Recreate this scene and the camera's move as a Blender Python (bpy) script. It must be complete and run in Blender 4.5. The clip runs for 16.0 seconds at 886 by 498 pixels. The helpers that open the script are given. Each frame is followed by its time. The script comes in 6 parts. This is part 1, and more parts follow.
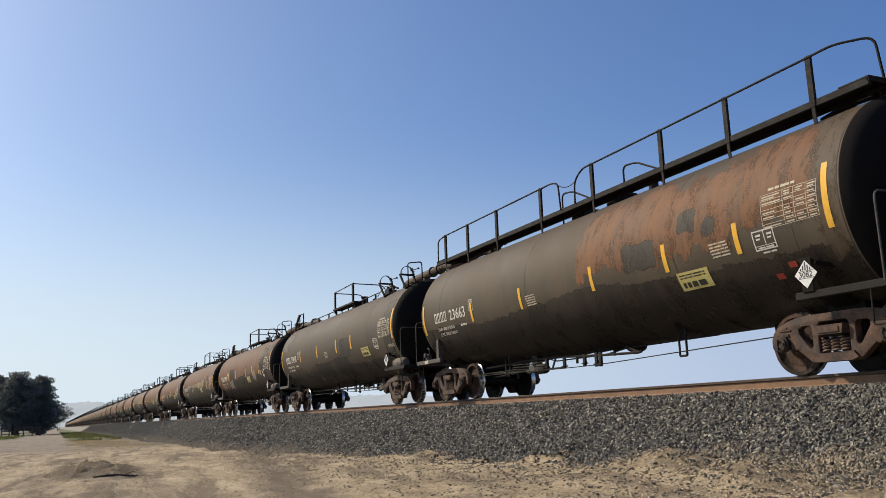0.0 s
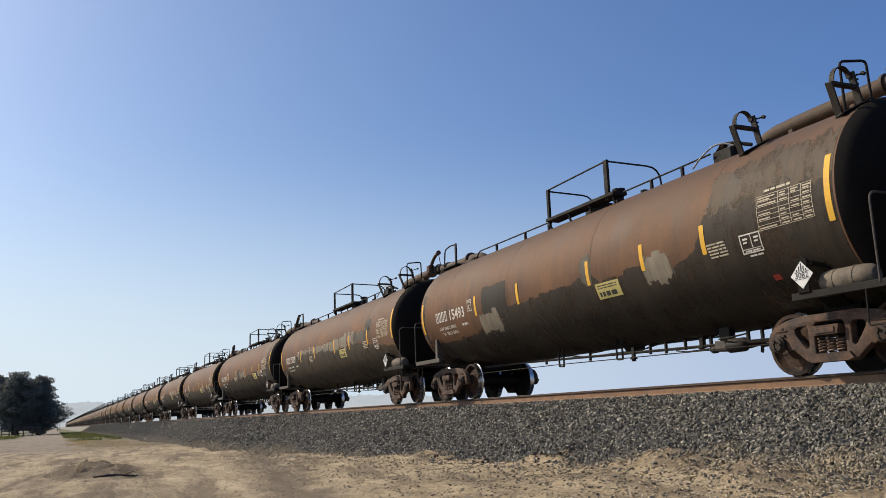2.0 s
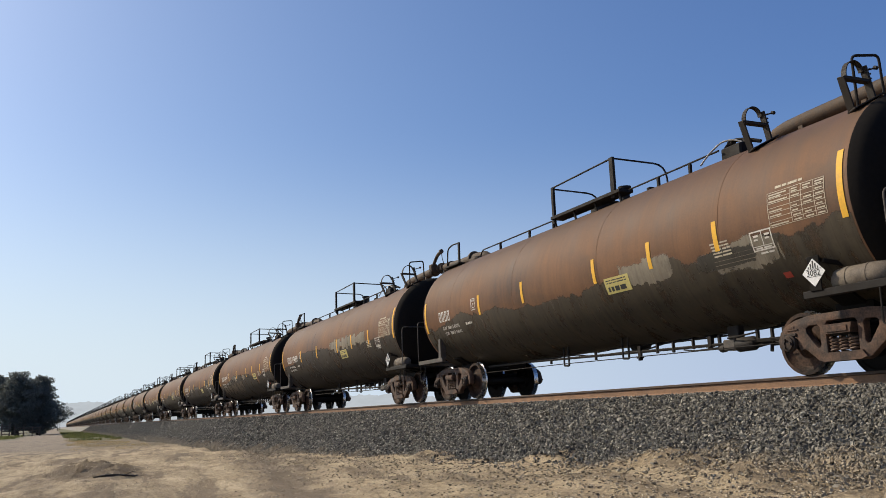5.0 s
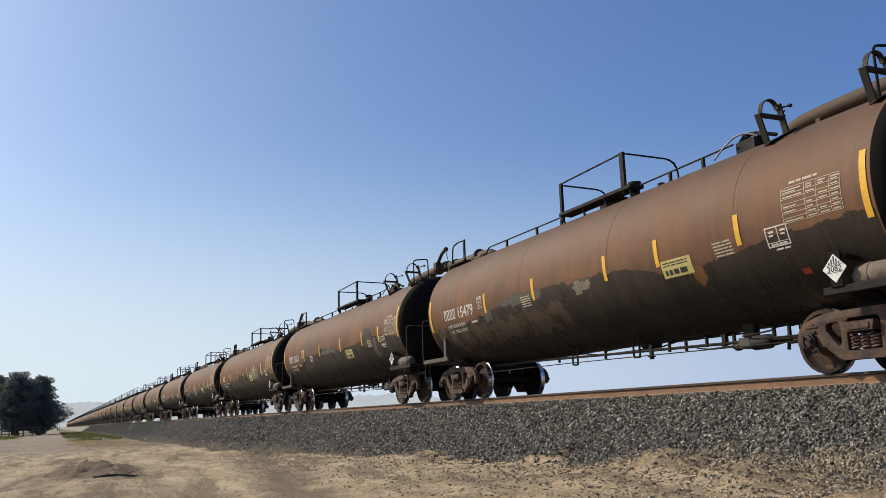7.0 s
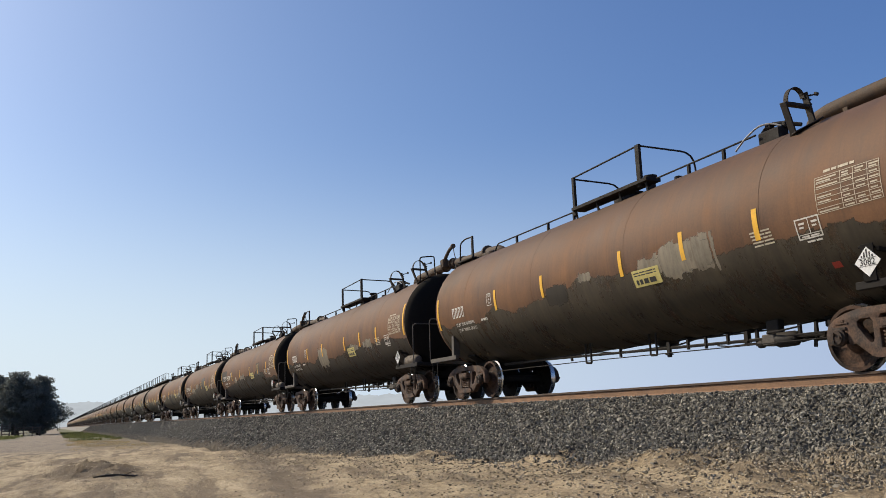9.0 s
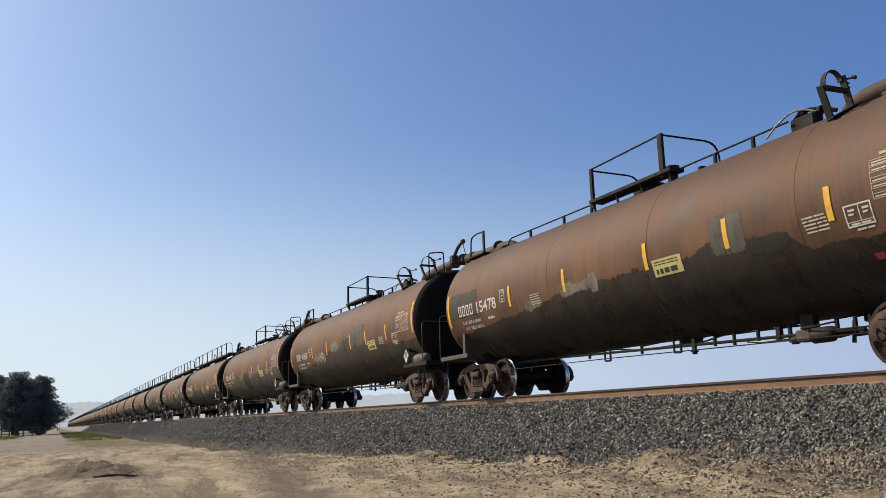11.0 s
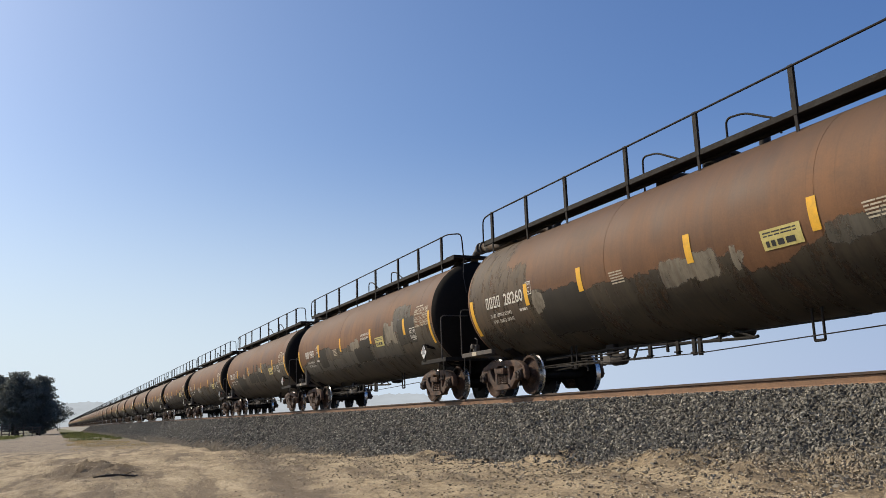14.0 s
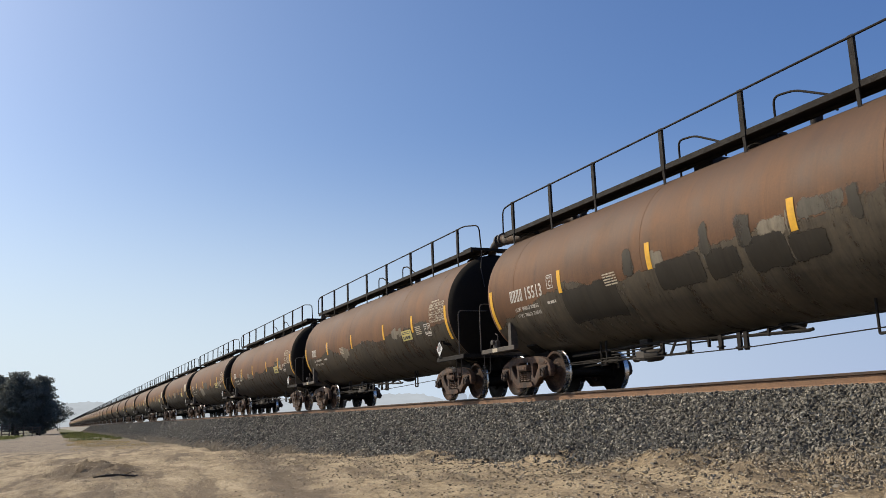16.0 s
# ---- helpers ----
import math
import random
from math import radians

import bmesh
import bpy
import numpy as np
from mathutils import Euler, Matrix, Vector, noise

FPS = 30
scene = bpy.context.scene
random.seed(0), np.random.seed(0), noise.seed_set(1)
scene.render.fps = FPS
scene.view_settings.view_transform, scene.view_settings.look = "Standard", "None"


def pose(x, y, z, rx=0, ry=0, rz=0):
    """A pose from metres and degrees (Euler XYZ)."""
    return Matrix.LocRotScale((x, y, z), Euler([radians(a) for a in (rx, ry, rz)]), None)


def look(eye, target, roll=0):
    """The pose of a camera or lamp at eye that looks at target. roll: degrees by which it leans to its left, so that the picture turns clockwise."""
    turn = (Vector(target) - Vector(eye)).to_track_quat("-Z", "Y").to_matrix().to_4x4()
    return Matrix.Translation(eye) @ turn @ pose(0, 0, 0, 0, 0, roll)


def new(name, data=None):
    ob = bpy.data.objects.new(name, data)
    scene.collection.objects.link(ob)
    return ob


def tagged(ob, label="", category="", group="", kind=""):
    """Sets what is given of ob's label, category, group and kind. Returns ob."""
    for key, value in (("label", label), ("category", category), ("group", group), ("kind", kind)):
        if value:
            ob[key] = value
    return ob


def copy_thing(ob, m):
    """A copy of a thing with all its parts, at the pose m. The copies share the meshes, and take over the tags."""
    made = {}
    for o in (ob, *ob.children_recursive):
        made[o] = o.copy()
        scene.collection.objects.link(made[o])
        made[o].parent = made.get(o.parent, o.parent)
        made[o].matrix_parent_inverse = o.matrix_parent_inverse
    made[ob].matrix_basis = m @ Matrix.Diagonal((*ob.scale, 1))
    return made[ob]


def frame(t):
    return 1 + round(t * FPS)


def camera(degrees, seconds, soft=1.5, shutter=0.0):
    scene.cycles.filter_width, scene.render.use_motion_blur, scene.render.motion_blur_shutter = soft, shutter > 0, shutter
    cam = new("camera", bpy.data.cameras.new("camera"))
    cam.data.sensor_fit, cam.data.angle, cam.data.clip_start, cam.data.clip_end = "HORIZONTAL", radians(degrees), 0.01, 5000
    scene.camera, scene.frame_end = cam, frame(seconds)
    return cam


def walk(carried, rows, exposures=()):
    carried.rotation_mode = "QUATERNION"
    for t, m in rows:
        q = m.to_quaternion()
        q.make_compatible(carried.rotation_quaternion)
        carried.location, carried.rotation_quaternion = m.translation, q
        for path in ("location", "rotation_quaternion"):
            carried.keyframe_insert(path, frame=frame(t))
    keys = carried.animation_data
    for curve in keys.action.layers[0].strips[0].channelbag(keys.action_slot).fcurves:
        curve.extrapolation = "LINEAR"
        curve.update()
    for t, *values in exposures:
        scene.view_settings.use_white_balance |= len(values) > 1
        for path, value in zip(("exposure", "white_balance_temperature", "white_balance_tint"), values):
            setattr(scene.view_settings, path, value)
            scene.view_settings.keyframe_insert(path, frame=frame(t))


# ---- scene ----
from mathutils import geometry

# ================= camera =================
cam = camera(54.8, 16.0, soft=0.5)
EYE = Vector((-10.786, 0.0, -0.376))          # rail top is z = 0, track centre x = 0
AIM = Vector((0.40504, 0.89436, 0.18989))
VIEW = look(EYE, EYE + AIM * 10, -2.0)
EXPOSURE = 0.0
walk(cam, [(0, VIEW), (16, VIEW)], [(0, EXPOSURE), (16, EXPOSURE)])

# ================= sun and sky =================
SUN_AZ, SUN_EL = radians(-39), radians(37)     # azimuth from +Y towards +X
world = bpy.data.worlds.new("sky")
scene.world = world
world.use_nodes = True
wn = world.node_tree
sky = wn.nodes.new("ShaderNodeTexSky")
sky.sky_type = "NISHITA"
sky.sun_disc = False
sky.sun_elevation, sky.sun_rotation = SUN_EL, SUN_AZ
sky.air_density, sky.dust_density, sky.ozone_density = 1.0, 2.1, 3.0
# coastal haze pales the sky smoothly towards the horizon
way = wn.nodes.new("ShaderNodeTexCoord").outputs["Generated"]
height = wn.nodes.new("ShaderNodeSeparateXYZ")
wn.links.new(way, height.inputs[0])
low = wn.nodes.new("ShaderNodeMapRange")
low.interpolation_type = "SMOOTHERSTEP"
for i, v in ((1, -0.05), (2, 0.36), (3, 0.95), (4, 0.0)):
    low.inputs[i].default_value = v
wn.links.new(height.outputs[2], low.inputs[0])
tint = wn.nodes.new("ShaderNodeMix")
tint.data_type, tint.blend_type = "RGBA", "MULTIPLY"
tint.inputs[0].default_value = 1.0
wn.links.new(sky.outputs[0], tint.inputs[6])
haze = wn.nodes.new("ShaderNodeMix")
haze.data_type = "RGBA"
sunward = wn.nodes.new("ShaderNodeVectorMath")
sunward.operation = "DOT_PRODUCT"
sunward.inputs[1].default_value = (math.sin(SUN_AZ), math.cos(SUN_AZ), 0)
wn.links.new(way, sunward.inputs[0])
side = wn.nodes.new("ShaderNodeMapRange")
side.interpolation_type = "SMOOTHSTEP"
side.inputs[1].default_value, side.inputs[2].default_value = -0.25, 0.85
wn.links.new(sunward.outputs["Value"], side.inputs[0])
pale = wn.nodes.new("ShaderNodeMix")
pale.data_type = "RGBA"
pale.inputs[6].default_value, pale.inputs[7].default_value = (3.9, 4.9, 7.2, 1), (7.0, 8.1, 9.0, 1)
wn.links.new(side.outputs[0], pale.inputs[0])
hue = wn.nodes.new("ShaderNodeMix")
hue.data_type = "RGBA"
hue.inputs[6].default_value, hue.inputs[7].default_value = (0.73, 0.955, 1.32, 1), (0.90, 1.01, 1.16, 1)
wn.links.new(side.outputs[0], hue.inputs[0])
wn.links.new(hue.outputs[2], tint.inputs[7])
wn.links.new(pale.outputs[2], haze.inputs[7])
wn.links.new(low.outputs[0], haze.inputs[0])
wn.links.new(tint.outputs[2], haze.inputs[6])
wn.links.new(haze.outputs[2], wn.nodes["Background"].inputs[0])
wn.nodes["Background"].inputs[1].default_value = 0.104
sun_data = bpy.data.lights.new("sun", "SUN")
sun_data.energy, sun_data.angle, sun_data.color = 4.4, radians(0.53), (1.0, 0.86, 0.66)
sun = new("sun", sun_data)
sun_from = Vector((math.cos(SUN_EL) * math.sin(SUN_AZ), math.cos(SUN_EL) * math.cos(SUN_AZ), math.sin(SUN_EL)))
sun.matrix_basis = look(sun_from * 50, (0, 0, 0))


# ================= materials =================
class Nodes:
    """Short hand for a node tree."""

    def __init__(self, name):
        self.mat = bpy.data.materials.new(name)
        self.mat.use_nodes = True
        self.t = self.mat.node_tree
        self.bsdf = self.t.nodes["Principled BSDF"]

    def add(self, kind, **values):
        n = self.t.nodes.new(kind)
        for key, v in values.items():
            n.inputs[key].default_value = v
        return n

    def link(self, a, b):
        self.t.links.new(a, b)

    def coords(self):
        return self.t.nodes.new("ShaderNodeTexCoord").outputs["Object"]

    def scaled(self, vec, s):
        n = self.t.nodes.new("ShaderNodeMapping")
        n.inputs["Scale"].default_value = s
        self.link(vec, n.inputs["Vector"])
        return n.outputs[0]

    def noise(self, vec, scale, detail=5.0, rough=0.6, w=None):
        n = self.t.nodes.new("ShaderNodeTexNoise")
        if w is not None:
            n.noise_dimensions = "4D"
            self.link(w, n.inputs["W"])
        n.inputs["Scale"].default_value, n.inputs["Detail"].default_value = scale, detail
        n.inputs["Roughness"].default_value = rough
        self.link(vec, n.inputs["Vector"])
        return n.outputs["Fac"]

    def ramp(self, fac, stops):
        n = self.t.nodes.new("ShaderNodeValToRGB")
        e = n.color_ramp.elements
        while len(e) < len(stops):
            e.new(0.5)
        for el, (p, c) in zip(e, stops):
            el.position = p
            el.color = (*c, 1) if len(c) == 3 else c
        self.link(fac, n.inputs[0])
        return n.outputs[0]

    def step(self, fac, lo, hi):
        n = self.t.nodes.new("ShaderNodeMapRange")
        n.interpolation_type = "SMOOTHSTEP"
        n.inputs[1].default_value, n.inputs[2].default_value = lo, hi
        self.link(fac, n.inputs[0])
        return n.outputs[0]

    def math(self, op, a, b=0.0):
        n = self.t.nodes.new("ShaderNodeMath")
        n.operation = op
        for i, v in enumerate((a, b)):
            if isinstance(v, (int, float)):
                n.inputs[i].default_value = v
            else:
                self.link(v, n.inputs[i])
        return n.outputs[0]

    def mix(self, fac, a, b):
        n = self.t.nodes.new("ShaderNodeMix")
        n.data_type = "RGBA"
        for i, v in ((0, fac), (6, a), (7, b)):
            if isinstance(v, (int, float)):
                n.inputs[i].default_value = v
            elif isinstance(v, tuple):
                n.inputs[i].default_value = (*v, 1)
            else:
                self.link(v, n.inputs[i])
        return n.outputs[2]

    def bump(self, height, strength, distance):
        n = self.add("ShaderNodeBump", Strength=strength, Distance=distance)
        self.link(height, n.inputs["Height"])
        self.link(n.outputs[0], self.bsdf.inputs["Normal"])

    def finish(self, colour, rough=0.7, metal=0.0):
        if isinstance(colour, tuple):
            self.bsdf.inputs["Base Color"].default_value = (*colour, 1)
        else:
            self.link(colour, self.bsdf.inputs["Base Color"])
        if isinstance(rough, (int, float)):
            self.bsdf.inputs["Roughness"].default_value = rough
        else:
            self.link(rough, self.bsdf.inputs["Roughness"])
        self.bsdf.inputs["Metallic"].default_value = metal
        return self.mat


def worn(name, a, b, scale=6.0, rough=0.75, metal=0.0, bump=0.3, lo=0.35, hi=0.65):
    """A surface that varies between two colours at two scales, with fine relief."""
    n = Nodes(name)
    c = n.coords()
    big = n.noise(c, scale, 6)
    small = n.noise(c, scale * 9, 4)
    f = n.math("ADD", n.math("MULTIPLY", big, 0.65), n.math("MULTIPLY", small, 0.35))
    n.bump(small, bump, 0.004)
    r = n.ramp(big, [(0.3, (rough - 0.12,) * 3), (0.7, (min(1, rough + 0.1),) * 3)])
    return n.finish(n.ramp(f, [(lo, a), (hi, b)]), r, metal)


def tank_paint(name, lo, hi, orange, orange_share):
    """Weathered tank paint: brown coat with runs, rust blooms and soot along the crown."""
    n = Nodes(name)
    c = n.coords()
    rnd = n.math("MULTIPLY", n.t.nodes.new("ShaderNodeObjectInfo").outputs["Random"], 40.0)
    sep = n.t.nodes.new("ShaderNodeSeparateXYZ")
    n.link(c, sep.inputs[0])
    z = sep.outputs[2]
    streak = n.noise(n.scaled(c, (1.0, 5.0, 0.45)), 1.0, 6, 0.65, rnd)
    cloud = n.noise(c, 0.7, 5, 0.6, rnd)
    grain = n.noise(c, 30.0, 4, 0.7)
    f = n.math("ADD", n.math("MULTIPLY", streak, 0.30), n.math("MULTIPLY", cloud, 0.50))
    f = n.math("ADD", f, n.math("MULTIPLY", grain, 0.20))
    col = n.ramp(f, [(0.36, lo), (0.49, tuple((p + q) / 2 for p, q in zip(lo, hi))), (0.62, hi)])
    bloom = n.noise(n.scaled(c, (1.0, 0.9, 0.6)), 1.0, 7, 0.7, n.math("ADD", rnd, 7.0))
    col = n.mix(n.math("MULTIPLY", n.step(bloom, 0.66 - orange_share, 0.80 - orange_share), 0.55), col, orange)
    stain = n.noise(n.scaled(c, (0.8, 0.55, 0.9)), 1.0, 6, 0.7, rnd)
    col = n.mix(n.math("MULTIPLY", n.step(stain, 0.52, 0.70), 0.42), col, (0.052, 0.040, 0.027))
    soot = n.math("MULTIPLY", n.step(z, 2.6, 3.7), n.step(cloud, 0.25, 0.6))
    col = n.mix(n.math("MULTIPLY", soot, 0.7), col, (0.060, 0.040, 0.026))
    runs = n.noise(n.scaled(c, (1.0, 16.0, 0.30)), 1.0, 4, 0.6, rnd)
    col = n.mix(n.math("MULTIPLY", n.step(runs, 0.54, 0.74), 0.34), col, (0.042, 0.029, 0.021))
    specks = n.noise(c, 9.0, 5, 0.75)
    col = n.mix(n.math("MULTIPLY", n.step(specks, 0.60, 0.72), 0.30), col, (0.040, 0.026, 0.018))
    n.bump(n.math("ADD", grain, n.math("MULTIPLY", cloud, 2.0)), 0.18, 0.01)
    n.bsdf.inputs["Specular IOR Level"].default_value = 0.3
    return n.finish(col, n.ramp(f, [(0.3, (0.55,) * 3), (0.7, (0.85,) * 3)]))


def coat_paint(name, lo, hi, stain, strokes=0.12, ragged=0.12, thin=0.35):
    """A brushed-on coat: the mesh tells how far each point lies inside its edge, strokes and wear break that edge up."""
    n = Nodes(name)
    c = n.coords()
    rnd = n.math("MULTIPLY", n.t.nodes.new("ShaderNodeObjectInfo").outputs["Random"], 40.0)
    reach = n.t.nodes.new("ShaderNodeAttribute")
    reach.attribute_name = "reach"
    sep = n.t.nodes.new("ShaderNodeSeparateXYZ")
    n.link(c, sep.inputs[0])
    quick = n.noise(n.scaled(c, (0.2, 2.4, 1.6)), 1.0, 4, 0.6, rnd)
    comb = n.noise(n.scaled(c, (0.2, 17.0, 1.2)), 1.0, 2, 0.5, rnd)
    fine = n.noise(c, 11.0, 5, 0.7, rnd)
    brush = n.t.nodes.new("ShaderNodeTexWhiteNoise")
    brush.noise_dimensions = "1D"
    cell = n.math("FLOOR", n.math("ADD", n.math("MULTIPLY", sep.outputs[1], 4.6), n.math("ADD", rnd, n.math("MULTIPLY", fine, 0.5))))
    n.link(cell, brush.inputs["W"])
    edge = n.math("MULTIPLY", n.math("SUBTRACT", brush.outputs["Value"], 0.5), strokes)
    edge = n.math("ADD", edge, n.math("MULTIPLY", n.math("SUBTRACT", quick, 0.5), 2.2 * ragged))
    edge = n.math("ADD", edge, n.math("MULTIPLY", n.math("SUBTRACT", comb, 0.5), 0.9 * ragged))
    edge = n.math("ADD", edge, n.math("MULTIPLY", n.math("SUBTRACT", fine, 0.5), 0.5 * ragged))
    inside = n.math("ADD", reach.outputs["Fac"], edge)
    cover = n.step(inside, -0.008, 0.022)
    rub = n.noise(n.scaled(c, (1.0, 3.2, 1.4)), 1.0, 7, 0.75, rnd)
    cover = n.math("MULTIPLY", cover, n.math("SUBTRACT", 1.0, n.math("MULTIPLY", n.step(rub, 0.47, 0.68), thin)))
    streak = n.noise(n.scaled(c, (1.0, 7.0, 0.5)), 1.0, 6, 0.65, rnd)
    cloud = n.noise(c, 1.1, 5, 0.65, rnd)
    f = n.math("ADD", n.math("MULTIPLY", streak, 0.45), n.math("ADD", n.math("MULTIPLY", cloud, 0.35), n.math("MULTIPLY", fine, 0.2)))
    col = n.ramp(f, [(0.37, lo), (0.63, hi)])
    runs = n.noise(n.scaled(c, (1.0, 13.0, 0.35)), 1.0, 4, 0.6, rnd)
    col = n.mix(n.math("MULTIPLY", n.step(runs, 0.52, 0.72), 0.45), col, stain)
    n.bump(fine, 0.15, 0.006)
    n.bsdf.inputs["Specular IOR Level"].default_value = 0.3
    n.finish(col, n.ramp(f, [(0.3, (0.55,) * 3), (0.7, (0.85,) * 3)]))
    clear, both = n.t.nodes.new("ShaderNodeBsdfTransparent"), n.t.nodes.new("ShaderNodeMixShader")
    n.link(cover, both.inputs[0])
    n.link(clear.outputs[0], both.inputs[1])
    n.link(n.bsdf.outputs[0], both.inputs[2])
    n.link(both.outputs[0], n.t.nodes["Material Output"].inputs["Surface"])
    return n.mat


TANK_RUST = tank_paint("tank_rust_paint", (0.064, 0.032, 0.0165), (0.205, 0.101, 0.047), (0.225, 0.092, 0.033), 0.02)
TANK_GREY = tank_paint("tank_grey_paint", (0.050, 0.040, 0.027), (0.102, 0.078, 0.049), (0.150, 0.070, 0.030), -0.02)
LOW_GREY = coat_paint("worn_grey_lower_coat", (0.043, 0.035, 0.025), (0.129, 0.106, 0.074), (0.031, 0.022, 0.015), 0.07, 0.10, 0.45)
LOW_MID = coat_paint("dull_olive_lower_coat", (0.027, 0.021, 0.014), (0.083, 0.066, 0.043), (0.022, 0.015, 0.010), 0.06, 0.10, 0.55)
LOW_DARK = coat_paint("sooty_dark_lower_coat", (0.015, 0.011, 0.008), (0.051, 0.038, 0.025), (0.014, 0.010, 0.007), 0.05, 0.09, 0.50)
# also colours parts that only shade darkens: wheel backs, axles, far bracket plates
DARK_STEEL = worn("dark_sooty_shaded_steel", (0.006, 0.005, 0.004), (0.018, 0.014, 0.011), 5, 0.8)
DARK_STEEL.node_tree.nodes["Principled BSDF"].inputs["Specular IOR Level"].default_value = 0.3
# black that carries the shade on tank ends and stub sills in its colour
BLACK_HEAD = worn("black_paint_with_shade", (0.006, 0.005, 0.0045), (0.013, 0.011, 0.009), 2, 0.88)
BLACK_HEAD.node_tree.nodes["Principled BSDF"].inputs["Specular IOR Level"].default_value = 0.15
TRUCK_STEEL = worn("dusty_brown_cast_steel", (0.022, 0.013, 0.009), (0.128, 0.074, 0.047), 4, 0.85, bump=0.5, lo=0.40, hi=0.62)
GREASY = worn("greasy_dark_cast_steel", (0.012, 0.008, 0.006), (0.075, 0.045, 0.029), 8, 0.85, bump=0.6, lo=0.4, hi=0.66)
CLAMP_STEEL = worn("brown_sooty_steel", (0.010, 0.008, 0.006), (0.032, 0.024, 0.017), 5, 0.8)
GREY_STEEL = worn("grey_painted_steel", (0.030, 0.025, 0.021), (0.095, 0.080, 0.064), 6, 0.7)
PIPE_STEEL = worn("brown_dusty_pipe", (0.030, 0.020, 0.013), (0.105, 0.067, 0.039), 6, 0.8)
WHEEL_RUST = worn("rusty_wheel_plate", (0.012, 0.008, 0.006), (0.105, 0.060, 0.040), 3, 0.8, lo=0.42, hi=0.64)
WHEEL_RUST.node_tree.nodes["Principled BSDF"].inputs["Specular IOR Level"].default_value = 0.25
TREAD = worn("polished_wheel_tread", (0.45, 0.44, 0.42), (0.68, 0.66, 0.63), 12, 0.28, metal=0.95, bump=0.05)
SPRING = worn("rusty_spring_steel", (0.08, 0.048, 0.032), (0.20, 0.13, 0.09), 12, 0.7)
RESERVOIR = worn("dusty_beige_paint", (0.075, 0.056, 0.040), (0.20, 0.165, 0.12), 5, 0.8, lo=0.38, hi=0.62)
YELLOW = worn("yellow_reflective_tape", (0.62, 0.33, 0.02), (0.85, 0.47, 0.03), 10, 0.7, bump=0.1)
YELLOW_SIGN = worn("faded_yellow_sign", (0.45, 0.38, 0.12), (0.62, 0.54, 0.2), 14, 0.6)
STENCIL = worn("worn_white_stencil_paint", (0.42, 0.39, 0.33), (0.78, 0.75, 0.68), 12, 0.7)
CREAM = worn("faded_cream_stencil_paint", (0.32, 0.27, 0.19), (0.62, 0.55, 0.42), 16, 0.75)
PLACARD = worn("white_placard_card", (0.56, 0.56, 0.54), (0.76, 0.76, 0.74), 20, 0.55)
INK = worn("black_ink", (0.015, 0.015, 0.015), (0.03, 0.03, 0.03), 20, 0.6)
RED = worn("faded_red_mark", (0.30, 0.035, 0.02), (0.45, 0.06, 0.035), 20, 0.7)
# stencil paint dimmed in its colour for the shade on the tank ends
DIM = worn("shade_dimmed_stencil", (0.05, 0.047, 0.042), (0.12, 0.11, 0.095), 12, 0.85)
HOSE = worn("dark_rubber_hose", (0.02, 0.019, 0.018), (0.045, 0.04, 0.036), 8, 0.65)
CABLE = worn("pale_hose_sleeve", (0.16, 0.155, 0.145), (0.38, 0.37, 0.35), 10, 0.5)
RAIL_RUST = worn("brown_rail_rust", (0.15, 0.084, 0.046), (0.28, 0.163, 0.092), 3.5, 0.85, bump=0.4)
RAIL_HEAD = worn("dark_brown_rail_head", (0.035, 0.022, 0.014), (0.095, 0.058, 0.036), 4, 0.7, bump=0.3)
RAIL_TOP = worn("polished_rail_head", (0.45, 0.43, 0.41), (0.62, 0.6, 0.58), 8, 0.3, metal=1.0, bump=0.05)
WOOD = worn("brown_weathered_timber", (0.055, 0.043, 0.034), (0.13, 0.105, 0.085), 5, 0.85)
BARK = worn("dark_tree_bark", (0.035, 0.028, 0.022), (0.08, 0.065, 0.05), 4, 0.9)


